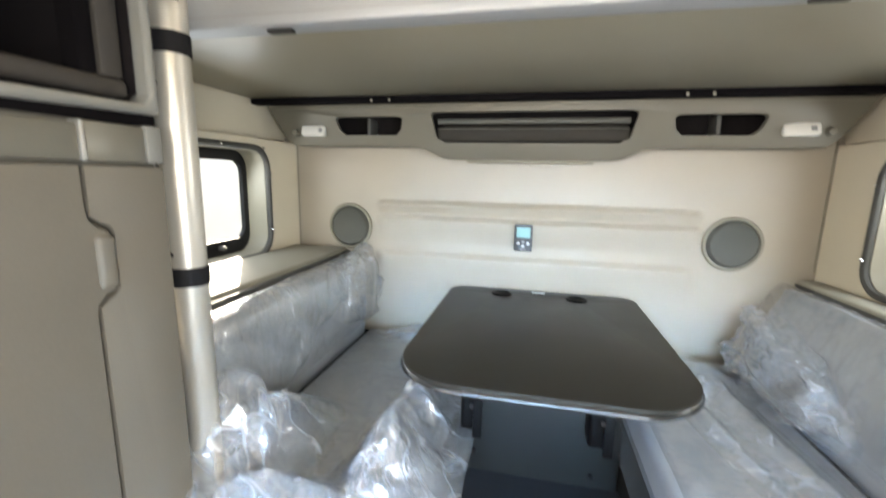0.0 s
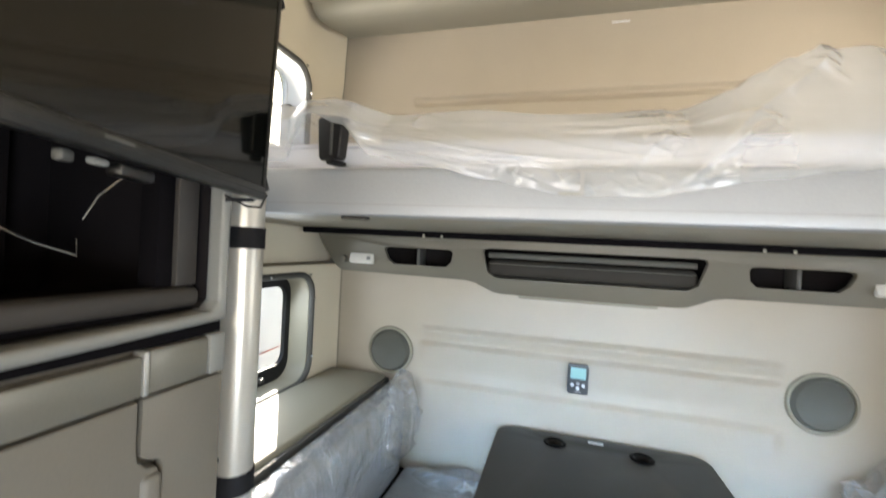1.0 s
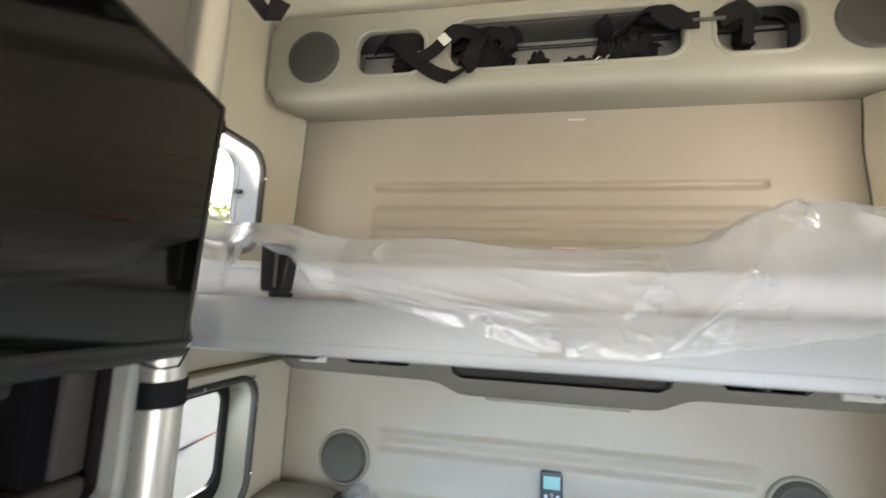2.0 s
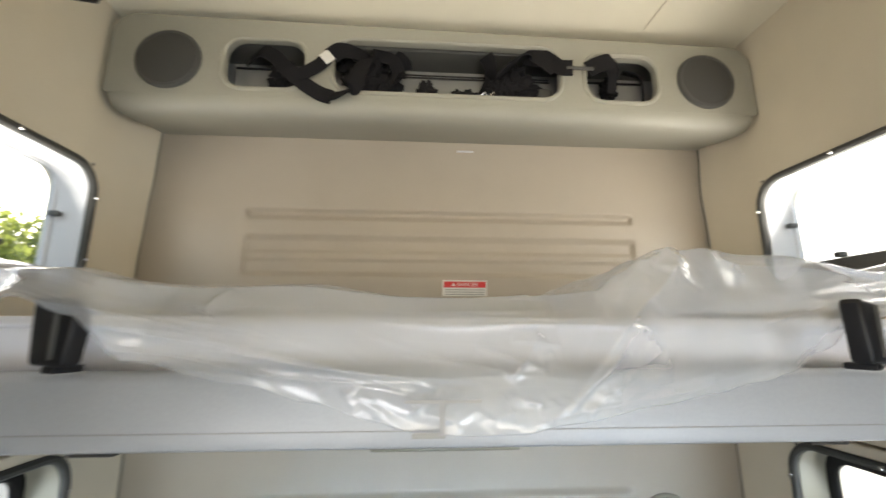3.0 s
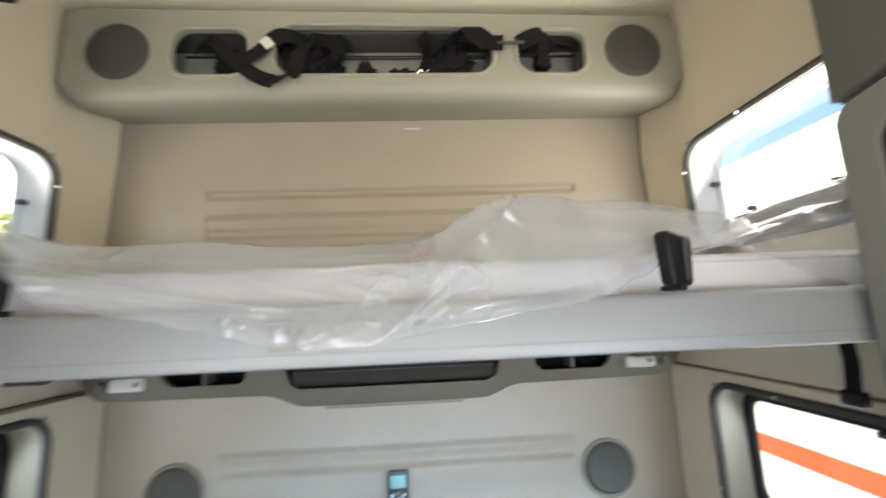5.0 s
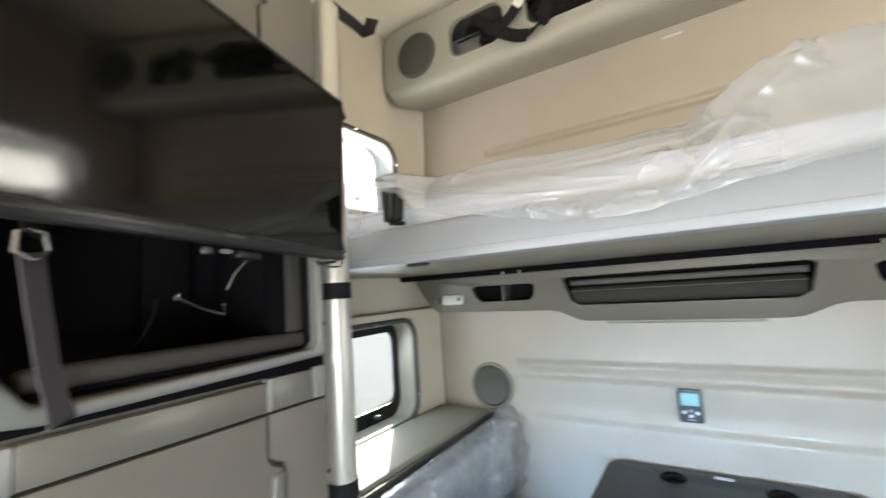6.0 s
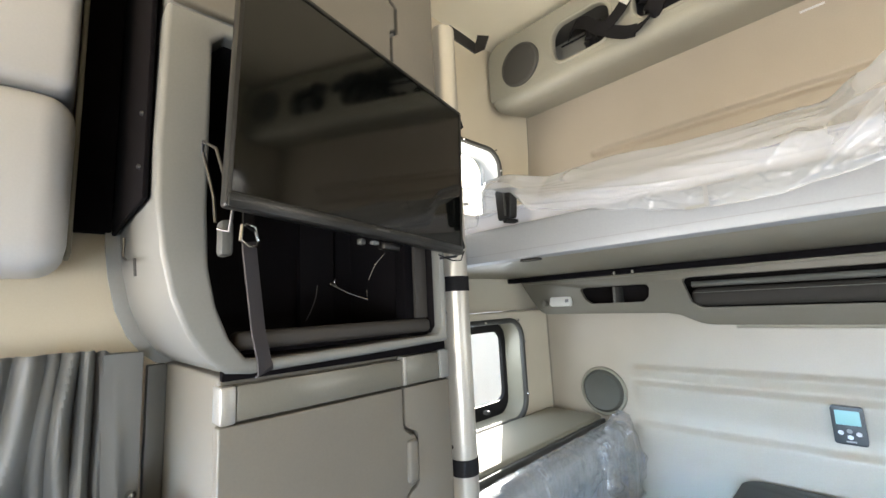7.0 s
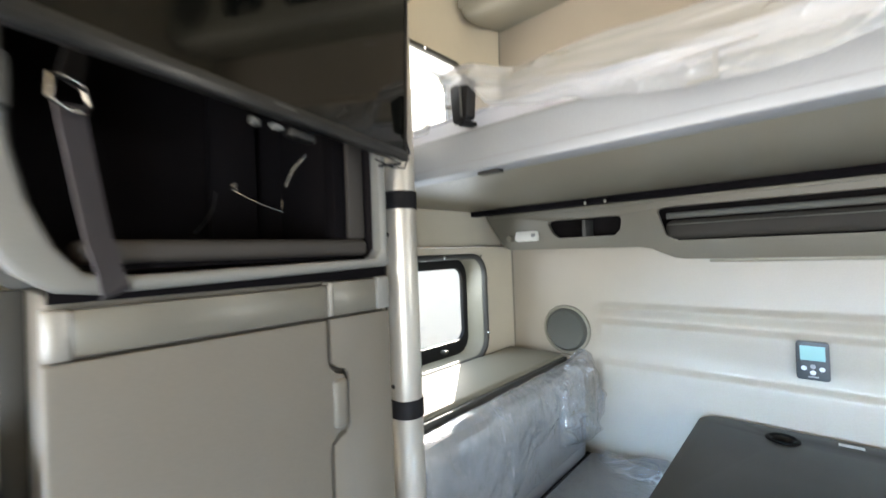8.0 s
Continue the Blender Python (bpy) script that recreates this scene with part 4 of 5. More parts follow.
# ---- lower loudspeakers and the control panel ----
for x in (-0.757, 0.735):
    t = thing("wall_loudspeaker", "round dark grey loudspeaker in a pale ring on the rear wall", "loudspeaker", "lower loudspeakers")
    part("ring", lathe("y", x, 0.925, [(0.100, BACK + 0.01), (0.100, BACK - 0.008), (0.096, BACK - 0.012), (0.090, BACK - 0.012), (0.087, BACK - 0.006)], 56), SHELFM, t, "grey plastic ring")
    part("cone_cover", lathe("y", x, 0.925, [(0.0875, BACK - 0.006), (0.083, BACK - 0.013), (0.076, BACK - 0.02), (0.069, BACK - 0.018), (0.062, BACK - 0.013), (0.0, BACK - 0.012)], 56), SPK, t, "dark grey dished grille")

t = thing("control_panel", "small black heater control panel with a lit blue-green display", "control panel")
yp = BACK - 0.046
part("housing", plate("y", rrect(-0.045, 0.026, 0.862, 0.967, 0.008), [], yp, BACK - 0.01, 0.004, 2), PANELM, t)
part("display", box(-0.036, 0.017, yp - 0.002, yp + 0.002, 0.917, 0.957, 0.001), LCD, t, "lit display")
for i, (dx, dz) in enumerate(((-0.0285, 0.894), (-0.0095, 0.900), (0.0095, 0.894), (-0.0095, 0.883))):
    part("button", lathe("y", dx, dz, [(0, yp - 0.003), (0.005, yp - 0.003), (0.0065, yp)], 14), HEADC if i != 1 else INK, t, "small round button")
part("printed_line", box(-0.02, 0.002, yp - 0.001, yp + 0.001, 0.869, 0.873, 0), INK, t)


# ---- dinette: two benches, table, well ----
BACKREST = {-1: [(-0.672, 0.40), (-0.662, 0.48), (-0.654, 0.60), (-0.653, 0.74), (-0.659, 0.785), (-0.676, 0.803), (-0.708, 0.807), (-0.735, 0.803), (-0.748, 0.785), (-0.748, 0.40)],
            1: [(0.790, 0.40), (0.778, 0.49), (0.790, 0.565), (0.818, 0.645), (0.850, 0.725), (0.876, 0.775), (0.895, 0.794), (0.912, 0.79), (0.922, 0.765), (0.922, 0.40)]}


def bench(s, xin, xbase, xsill, name):
    """s: -1 west, 1 east; inner and outer edge of the seat, inner edge of the sill."""
    t = thing(name, "grey upholstered dinette bench still wrapped in clear film", "bench", "dinette benches")
    wall = s * SIDE_LO
    lo, hi = sorted((xin + s * 0.02, wall - s * 0.002))
    part("base", box(lo, hi, 0.56, BACK - 0.045, 0.0, 0.36, 0.006), SEATD, t, "dark grey bench box")
    lo, hi = sorted((xin, xbase))
    bm = box(lo, hi, 0.55, BACK - 0.05, 0.361, 0.485, 0.022, 3)
    part("seat_cushion", bm, SEAT, t, "grey seat cushion")
    lo, hi = sorted((xbase + s * 0.0005, xbase + s * 0.02))
    part("seam_webbing", box(lo, hi, 0.58, BACK - 0.052, 0.40, 0.474, 0.002), FELT, t, "dark webbing in the seam")
    # backrest: a rounded bolster that leans out towards the wall
    bm = bmesh.new()
    ya, yb, n = 0.62, BACK - 0.05, 30
    prof = BACKREST[s]
    rings = []
    for i in range(n + 1):
        k = i / n
        y = ya + (yb - ya) * k
        sh = 0.018 * (max(0, 0.06 - k) / 0.06) ** 2 + 0.018 * (max(0, k - 0.95) / 0.05) ** 2
        row = [bm.verts.new((x + s * sh * (1 if m < 6 else 0), y, z - sh * 0.8 * (1 if 3 < m < 8 else 0) + 0.003 * math.sin(k * 19 + m))) for m, (x, z) in enumerate(prof)]
        rings.append(row)
    for p, q in zip(rings, rings[1:]):
        for k in range(len(prof)):
            bm.faces.new((p[k], p[(k + 1) % len(prof)], q[(k + 1) % len(prof)], q[k]))
    bm.faces.new(rings[0]), bm.faces.new(rings[-1][::-1])
    part("backrest", bm, SEAT, t, "rounded grey backrest")
    return t


bench(-1, -0.19, -0.653, -0.745, "dinette_bench")
bench(1, 0.345, 0.771, 0.92, "dinette_bench")


def sill(s, xin, low, wide, top):
    a, b = sorted((xin, s * (SIDE_LO - 0.002)))
    bm = box(a, b, 0.56, BACK - 0.05, 0.70, top, 0.010, 3)
    t = thing("window_ledge", "pale grey moulded ledge under the sleeper window", "ledge", "window ledges")
    part("top", bm, SHELFM if s < 0 else SHELFU, t)
    a, b = sorted((xin - s * wide, xin - s * 0.0005))
    part("lip", box(a, b, 0.57, BACK - 0.052, low, top - 0.012, 0.002), DARKG, t, "dark inner lip")


sill(-1, -0.752, 0.76, 0.014, 0.838)
sill(1, 0.928, 0.78, 0.004, 0.818)


def table():
    t = thing("dinette_table", "dark brown laminate table with rounded corners and two recessed rings", "table")
    outline = rrect(-0.285, 0.415, 0.745, 1.575, (0.17, 0.17, 0.06, 0.06), 12)
    cup = [[(cx + 0.026 * math.cos(2 * math.pi * k / 20), cy + 0.026 * math.sin(2 * math.pi * k / 20)) for k in range(20)] for cx, cy in ((-0.079, 1.496), (0.200, 1.487))]
    part("tabletop", plate("z", outline, cup, 0.676, 0.70, 0.005, 3), TABLE, t, "dark laminate top")
    edge = [(u, v, 0.688) for u, v in outline]
    part("edge_band", tube(edge, 0.009, True, 8, flat=0.35), TEDGE, t, "pale metal edge band")
    for cx, cy in ((-0.079, 1.496), (0.200, 1.487)):
        ring = part("cup_ring", lathe("z", cx, cy, [(0.026, 0.68), (0.0265, 0.7025), (0.032, 0.7055), (0.039, 0.7025), (0.040, 0.69)], 28), JET, t, "black recessed ring")
        part("insert", lathe("z", cx, cy, [(0.0, 0.684), (0.025, 0.684), (0.025, 0.68)], 24), JET, ring)
    part("printed_label", box(0.035, 0.085, 1.535, 1.552, 0.7005, 0.702, 0), HEADC, t, "small pale label")
    for x in (-0.093, 0.19):
        clip = part("bracket", box(x - 0.022, x + 0.022, 0.79, 0.85, 0.566, 0.675, 0.010, 3), JET, t, "black hinge bracket")
        part("latch_tongue", box(x + 0.008, x + 0.030, 0.782, 0.789, 0.556, 0.650, 0.004), JET, clip, "black latch tongue")
        part("bolt", lathe("y", x + 0.005, 0.635, [(0, 0.779), (0.004, 0.78), (0.005, 0.785)], 12), STEEL, clip)
    part("support_panel", box(-0.205, 0.36, 1.285, 1.30, 0.02, 0.675, 0.004), SEATD, t, "dark grey support panel")
    return t


table()
for x, z in ((-0.14, 0.16), (0.27, 0.13)):
    solid("floor_bolt", lathe("y", x, z, [(0, 1.276), (0.008, 1.277), (0.01, 1.284)], 12), BLACK, "small black bolt head", "bolt", "support bolts")


# ---- clear film lying over the benches ----
def along(s, q):
    """A point on a backrest's face and its slope, q from foot to rear edge."""
    path = [Vector((x, 0, z)) for x, z in BACKREST[s][1:9]]
    total = sum((b - a).length for a, b in zip(path, path[1:]))
    q *= total
    for a, b in zip(path, path[1:]):
        ln = (b - a).length
        if q <= ln + 1e-9:
            return a.lerp(b, q / ln), (b - a).normalized()
        q -= ln
    return path[-1], (path[-1] - path[-2]).normalized()


def on_back(s, y, v, lift):
    p = along(s, v)[0]
    d2 = along(s, min(1, v + 0.08))[1] + along(s, max(0, v - 0.08))[1]
    n = Vector((-s * abs(d2.z), 0, abs(d2.x) if v > 0.3 else 0)).normalized()
    return Vector((p.x, y, p.z)) + n * lift


def drawn_creases(seed, count, reach):
    """Short sharp creases on a sheet of y and v: centre, slope, length, height, width."""
    rnd = random.Random(seed)
    return [(rnd.uniform(*reach), rnd.uniform(0.15, 1.0), rnd.uniform(-0.12, 0.22), rnd.uniform(0.10, 0.38), rnd.uniform(0.0015, 0.005), rnd.uniform(0.004, 0.009)) for _ in range(count)]


def crease_height(lines, y, v):
    h = 0.0
    for cy, cv, slope, ln, amp, wid in lines:
        q = (v - cv) / ln
        if abs(q) < 1:
            d = abs(y - cy - slope * (v - cv))
            if d < wid * 5:
                h += amp * math.exp(-d / wid) * (1 - q * q)
    return h


def back_film(s):
    """One layer drawn over the whole backrest."""
    lines = drawn_creases(30 + s, 85, (0.62, 1.55))

    def f(u, v):
        y = 0.60 + 0.965 * u
        w = 0.7 * (ridge((y * 4.0 + v * 1.5, v * 1.1 + y, s * 4.0), 4) - 0.4) + 0.5 * crumple((y * 3.0, v * 1.2 - y * 1.5, s * 2.0))
        return on_back(s, y, 0.12 + 0.88 * v, 0.008 + 0.006 * w + crease_height(lines, y, v))
    return sheet(300, 90, f)


def back_fold(s, y0, y1, low, high, lift, seed):
    """A doubled, bunched layer on a backrest between two edges given along y."""
    def f(u, v):
        y = y0 + (y1 - y0) * u
        ragged = 0.05 * crumple((y * 9, seed, 1.0)) + 0.03 * crumple((y * 21, seed, 4.0))
        a, b = lerp_rows(y, low) + ragged, lerp_rows(y, high) + ragged * 0.6
        q = min(1, max(0.02, a + (b - a) * v))
        w = 0.5 + 0.7 * noise.noise(Vector((y * 6.0 + v * 2, v * 2.6 - y * 2.5, seed))) + 0.5 * noise.noise(Vector((y * 17 + v * 5, v * 5.0 - y * 6, seed + 2))) + 0.45 * crumple((y * 9 + v * 5, v * 3.0 - y * 3, seed)) + 0.6 * (ridge((y * 13 + v * 3.5, v * 1.6 - y, seed), 3) - 0.45) + 0.3 * (ridge((y * 9 - v * 4.5, v * 2.0 + y, seed + 6), 3) - 0.45)
        fade = min(1, v / 0.1, (1 - v) / 0.1, u / 0.08, (1 - u) / 0.04)
        p = on_back(s, y, q, 0.012 + lift * max(0, w) * fade)
        return p
    return sheet(160, 70, f)


def heap(x0, x1, y0, y1, hump, seed, rough=1.0, base=0.478):
    """Crumpled film that rises from the seat where hump() says so."""
    def f(u, v):
        x, y = x0 + (x1 - x0) * u, y0 + (y1 - y0) * v
        w = 0.9 * crumple((x * 5 + seed + 1.5 * y, y * 4.5 - x, seed)) + 0.4 * noise.noise(Vector((x * 9 - y * 4, y * 8 + seed, seed))) + 0.12 * crumple((x * 22, y * 20 + seed, seed + 3)) + 0.4 * (ridge((x * 5 + seed, y * 5 + x, seed), 4) - 0.4)
        h = hump(x, y)
        z = base + h * (1.0 + 1.1 * rough * w)
        push = min(1, h / 0.08)
        return Vector((x + 0.06 * push * crumple((x * 7, y * 7, seed + 5)), y + 0.06 * push * crumple((x * 7, y * 7, seed + 9)), z))
    return sheet(150, 150, f)


def blob(x, y, cx, cy, wx, wy, h):
    return h * math.exp(-((x - cx) / wx) ** 2 - ((y - cy) / wy) ** 2)


def seat_sheet(x0, x1, y0, y1, seed):
    """The flat layer on a seat, running down over its inner edge."""
    edge = x1 if seed < 5 else x0

    def f(u, v):
        x, y = x0 + (x1 - x0) * u, y0 + (y1 - y0) * v
        w = 0.5 + crumple((x * 3 + seed + 1.5 * y, y * 2.5 - x, seed)) + 0.6 * (ridge((x * 4 + seed, y * 2.0 + x, seed), 4) - 0.4)
        over = max(0, 0.055 - abs(x - edge)) / 0.055
        return Vector((x, y, 0.489 + 0.009 * max(0, w) - 0.20 * over ** 1.8))
    return sheet(110, 90, f)


west = thing("bench_film", "clear packing film in crumpled folds over the west bench", "plastic film", "bench films")
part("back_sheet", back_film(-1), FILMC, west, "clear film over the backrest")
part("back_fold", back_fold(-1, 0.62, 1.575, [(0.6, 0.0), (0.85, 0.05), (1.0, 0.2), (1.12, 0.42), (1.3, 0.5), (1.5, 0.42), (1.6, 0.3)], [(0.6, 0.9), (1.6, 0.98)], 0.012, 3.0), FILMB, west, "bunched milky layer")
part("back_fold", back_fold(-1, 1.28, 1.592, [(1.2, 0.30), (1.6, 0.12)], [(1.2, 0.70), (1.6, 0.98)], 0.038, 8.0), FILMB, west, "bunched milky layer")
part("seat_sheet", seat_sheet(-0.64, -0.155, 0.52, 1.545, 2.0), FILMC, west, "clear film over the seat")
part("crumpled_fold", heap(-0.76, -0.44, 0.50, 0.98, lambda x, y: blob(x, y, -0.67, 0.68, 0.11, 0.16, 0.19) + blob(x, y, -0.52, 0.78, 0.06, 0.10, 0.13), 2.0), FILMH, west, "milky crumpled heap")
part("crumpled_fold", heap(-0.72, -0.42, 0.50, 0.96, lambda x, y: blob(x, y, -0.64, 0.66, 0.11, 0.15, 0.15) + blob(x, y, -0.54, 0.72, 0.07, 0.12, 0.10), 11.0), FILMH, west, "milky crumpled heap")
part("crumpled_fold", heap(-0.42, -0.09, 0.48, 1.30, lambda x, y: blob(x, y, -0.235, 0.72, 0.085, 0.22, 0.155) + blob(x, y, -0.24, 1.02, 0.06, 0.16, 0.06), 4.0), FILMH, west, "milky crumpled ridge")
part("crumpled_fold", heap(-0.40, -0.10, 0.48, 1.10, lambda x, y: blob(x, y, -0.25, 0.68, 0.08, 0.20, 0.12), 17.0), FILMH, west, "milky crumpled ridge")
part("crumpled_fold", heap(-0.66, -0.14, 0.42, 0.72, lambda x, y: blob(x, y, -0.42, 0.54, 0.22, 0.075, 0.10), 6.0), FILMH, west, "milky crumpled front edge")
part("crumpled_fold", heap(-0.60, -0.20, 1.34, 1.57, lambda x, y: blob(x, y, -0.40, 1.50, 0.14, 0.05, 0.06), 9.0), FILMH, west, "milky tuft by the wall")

east = thing("bench_film", "clear packing film drawn in streaks over the east bench", "plastic film", "bench films")
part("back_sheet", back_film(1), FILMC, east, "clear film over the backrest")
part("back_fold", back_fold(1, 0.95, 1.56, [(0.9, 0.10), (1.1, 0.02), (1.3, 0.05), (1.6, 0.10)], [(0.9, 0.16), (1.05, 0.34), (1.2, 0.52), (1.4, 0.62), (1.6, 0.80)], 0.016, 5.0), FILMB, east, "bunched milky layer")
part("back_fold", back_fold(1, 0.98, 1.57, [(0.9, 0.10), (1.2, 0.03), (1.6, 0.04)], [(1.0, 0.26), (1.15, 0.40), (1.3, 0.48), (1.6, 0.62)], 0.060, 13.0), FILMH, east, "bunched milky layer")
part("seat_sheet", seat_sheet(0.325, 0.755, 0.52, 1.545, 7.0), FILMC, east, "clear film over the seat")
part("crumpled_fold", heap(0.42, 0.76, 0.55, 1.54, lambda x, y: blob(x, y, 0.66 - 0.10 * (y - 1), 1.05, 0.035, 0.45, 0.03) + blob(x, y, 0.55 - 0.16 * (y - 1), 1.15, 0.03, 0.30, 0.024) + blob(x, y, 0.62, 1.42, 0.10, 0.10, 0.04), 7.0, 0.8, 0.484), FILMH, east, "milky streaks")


# ---- west side: refrigerator cabinet, television locker, wardrobe ----


def fridge_cabinet():
    t = thing("storage_cabinet", "tall grey laminate cabinet with satin silver top band and scooped handle", "cabinet")
    part("body", box(-0.995, -0.622, 0.058, 0.535, 0.0, 1.2235, 0.006, 3), CABM, t)
    d1 = [(0.055, 0.06), (0.396, 0.06), (0.396, 0.93), (0.399, 0.945), (0.412, 0.958), (0.424, 0.962), (0.428, 0.968), (0.428, 1.05), (0.424, 1.057), (0.412, 1.06), (0.399, 1.073), (0.396, 1.09), (0.396, 1.152), (0.055, 1.152)]
    part("door", plate("x", d1, [], -0.628, -0.602, 0.011, 4), CABM, t, "grey laminate door")
    d2 = [(0.403, 0.06), (0.532, 0.06), (0.532, 1.152), (0.403, 1.152), (0.403, 1.078), (0.416, 1.068), (0.43, 1.063), (0.435, 1.055), (0.435, 0.963), (0.43, 0.955), (0.416, 0.95), (0.403, 0.94)]
    part("door", plate("x", d2, [], -0.622, -0.604, 0.004, 2), CABM, t, "narrow grey laminate door")
    handle = box(-0.612, -0.594, 0.402, 0.429, 0.968, 1.05, 0.007, 3)
    part("handle", handle, CABM, t, "scooped grey handle")
    # strip carried up past its real end, standing in for the shaded wall there
    part("filler_strip", box(-1.0, -0.972, 0.0235, 0.0575, 0.0, 1.222, 0.003), DARKG, t, "dark strip against the side wall, its top end in place of shade")
    part("top_band", box(-0.622, -0.6, 0.079, 0.398, 1.157, 1.21, 0.004), BAND, t, "satin silver band")
    part("top_band", box(-0.622, -0.601, 0.407, 0.50, 1.157, 1.215, 0.004), BAND, t, "satin silver band")
    part("band_end", box(-0.640, -0.5985, 0.0555, 0.0785, 1.1545, 1.2105, 0.004, 2), BANDB, t, "bright silver corner")
    part("band_end", box(-0.622, -0.598, 0.3985, 0.4065, 1.157, 1.215, 0.003), BANDB, t, "bright silver end cap")
    part("band_end", box(-0.622, -0.598, 0.5005, 0.53, 1.157, 1.218, 0.004), CABL, t)
    return t


fridge_cabinet()
OUT = [(-0.032, 1.80), (-0.036, 1.57), (-0.034, 1.48), (-0.026, 1.41), (-0.012, 1.345), (0.010, 1.29), (0.038, 1.25), (0.065, 1.229), (0.10, 1.224), (0.30, 1.229), (0.535, 1.236), (0.535, 1.80)]
OPEN = [(0.032, 1.755), (0.032, 1.48), (0.036, 1.39), (0.048, 1.33), (0.068, 1.28), (0.092, 1.250), (0.13, 1.244), (0.505, 1.252), (0.518, 1.266), (0.518, 1.755), (0.50, 1.775), (0.05, 1.775)]


def tv_locker():
    t = thing("television_locker", "grey moulded locker with a large rounded opening and dark liner", "cabinet")
    bm = plate("x", OUT, [OPEN], -0.99, -0.6, 0.0085, 4)
    part("shell", bm, CABL, t, "smooth grey moulded shell")
    n = len(OPEN)
    cy, cz = 0.27, 1.5
    ins = [(cy + (y - cy) * 0.985, cz + (z - cz) * 0.985) for y, z in OPEN]
    bm = bmesh.new()
    a = [bm.verts.new((-0.625, y, z)) for y, z in ins]
    b = [bm.verts.new((-0.985, y, z)) for y, z in ins]
    for k in range(n):
        bm.faces.new((a[k], a[(k + 1) % n], b[(k + 1) % n], b[k]))
    bm.faces.new(b)
    part("liner", bm, LINER, t, "dark cloth liner")
    part("shelf_lip", box(-0.672, -0.628, 0.085, 0.508, 1.2585, 1.289, 0.011, 4), LIPM, t, "dark grey shelf lip")
    part("side_lip", box(-0.70, -0.638, 0.472, 0.508, 1.29, 1.75, 0.004), LIPM, t)
    part("lip_gap", box(-0.67, -0.640, 0.09, 0.505, 1.2515, 1.2582, 0.0), FELT, t, "black gap under the shelf lip")
    part("side_strip", box(-0.68, -0.645, 0.446, 0.471, 1.29, 1.75, 0.002), FELT, t, "black edge strip")
    part("inner_panel", box(-0.97, -0.95, 0.34, 0.44, 1.27, 1.74, 0.004), LINER, t, "dark grey inner panel")
    part("gasket", box(-0.6215, -0.610, 0.06, 0.53, 1.2165, 1.2400, 0.002), FELT, t, "black gap seal")
    part("flange", plate("x", [(y - 0.023 + 0.01 * max(0, y), z - 0.006) for y, z in OUT[1:9]] + [(0.1, 1.57)], [], -1.0, -0.991, 0.002), CABL, t, "wall flange")
    part("catch", tube([(-0.86, -0.040, 1.468), (-0.845, -0.041, 1.43), (-0.80, -0.041, 1.418), (-0.72, -0.040, 1.412), (-0.715, -0.039, 1.385)], 0.0022), STEEL, t, "bent wire catch")
    return t


tv_locker()
solid("loose_wire", tube(flowing([(-0.712, 0.268, 1.370), (-0.708, 0.262, 1.345), (-0.695, 0.245, 1.318), (-0.675, 0.225, 1.300)]), 0.0010), STEEL, "thin loose clear cable tie in the locker", "cable", "locker cables")
solid("loose_wire", tube([(-0.70, 0.29, 1.372), (-0.67, 0.32, 1.35), (-0.655, 0.352, 1.336), (-0.657, 0.352, 1.356)], 0.0017), CHROME, "thin loose white cable in the locker", "cable", "locker cables")
solid("loose_wire", tube([(-0.64, 0.39, 1.435), (-0.65, 0.37, 1.41), (-0.66, 0.36, 1.38)], 0.0013), CHROME, "thin loose clear cable tie in the locker", "cable", "locker cables")

solid("loose_wire", tube([(-0.665, 0.275, 1.372), (-0.668, 0.283, 1.378), (-0.672, 0.285, 1.371), (-0.668, 0.277, 1.366)], 0.0022), CHROME, "small plug on a loose cable in the locker", "cable", "locker cables")
t = thing("wardrobe", "grey laminate wardrobe above the television locker", "cabinet")
part("body", box(-1.05, -0.618, -0.03, 0.535, 1.804, CEIL_Z - 0.02, 0.01, 3), CABL, t)
part("door", plate("x", [(-0.025, 1.81), (0.395, 1.81), (0.395, 1.945), (0.41, 1.955), (0.41, 2.01), (0.395, 2.02), (0.395, 2.50), (-0.025, 2.50)], [], -0.618, -0.6, 0.005, 3), CABM, t, "grey laminate door")
part("door", plate("x", [(0.402, 1.81), (0.532, 1.81), (0.532, 2.50), (0.402, 2.50), (0.402, 2.03), (0.418, 2.015), (0.418, 1.95), (0.402, 1.937)], [], -0.618, -0.602, 0.004, 2), CABM, t, "narrow grey laminate door")


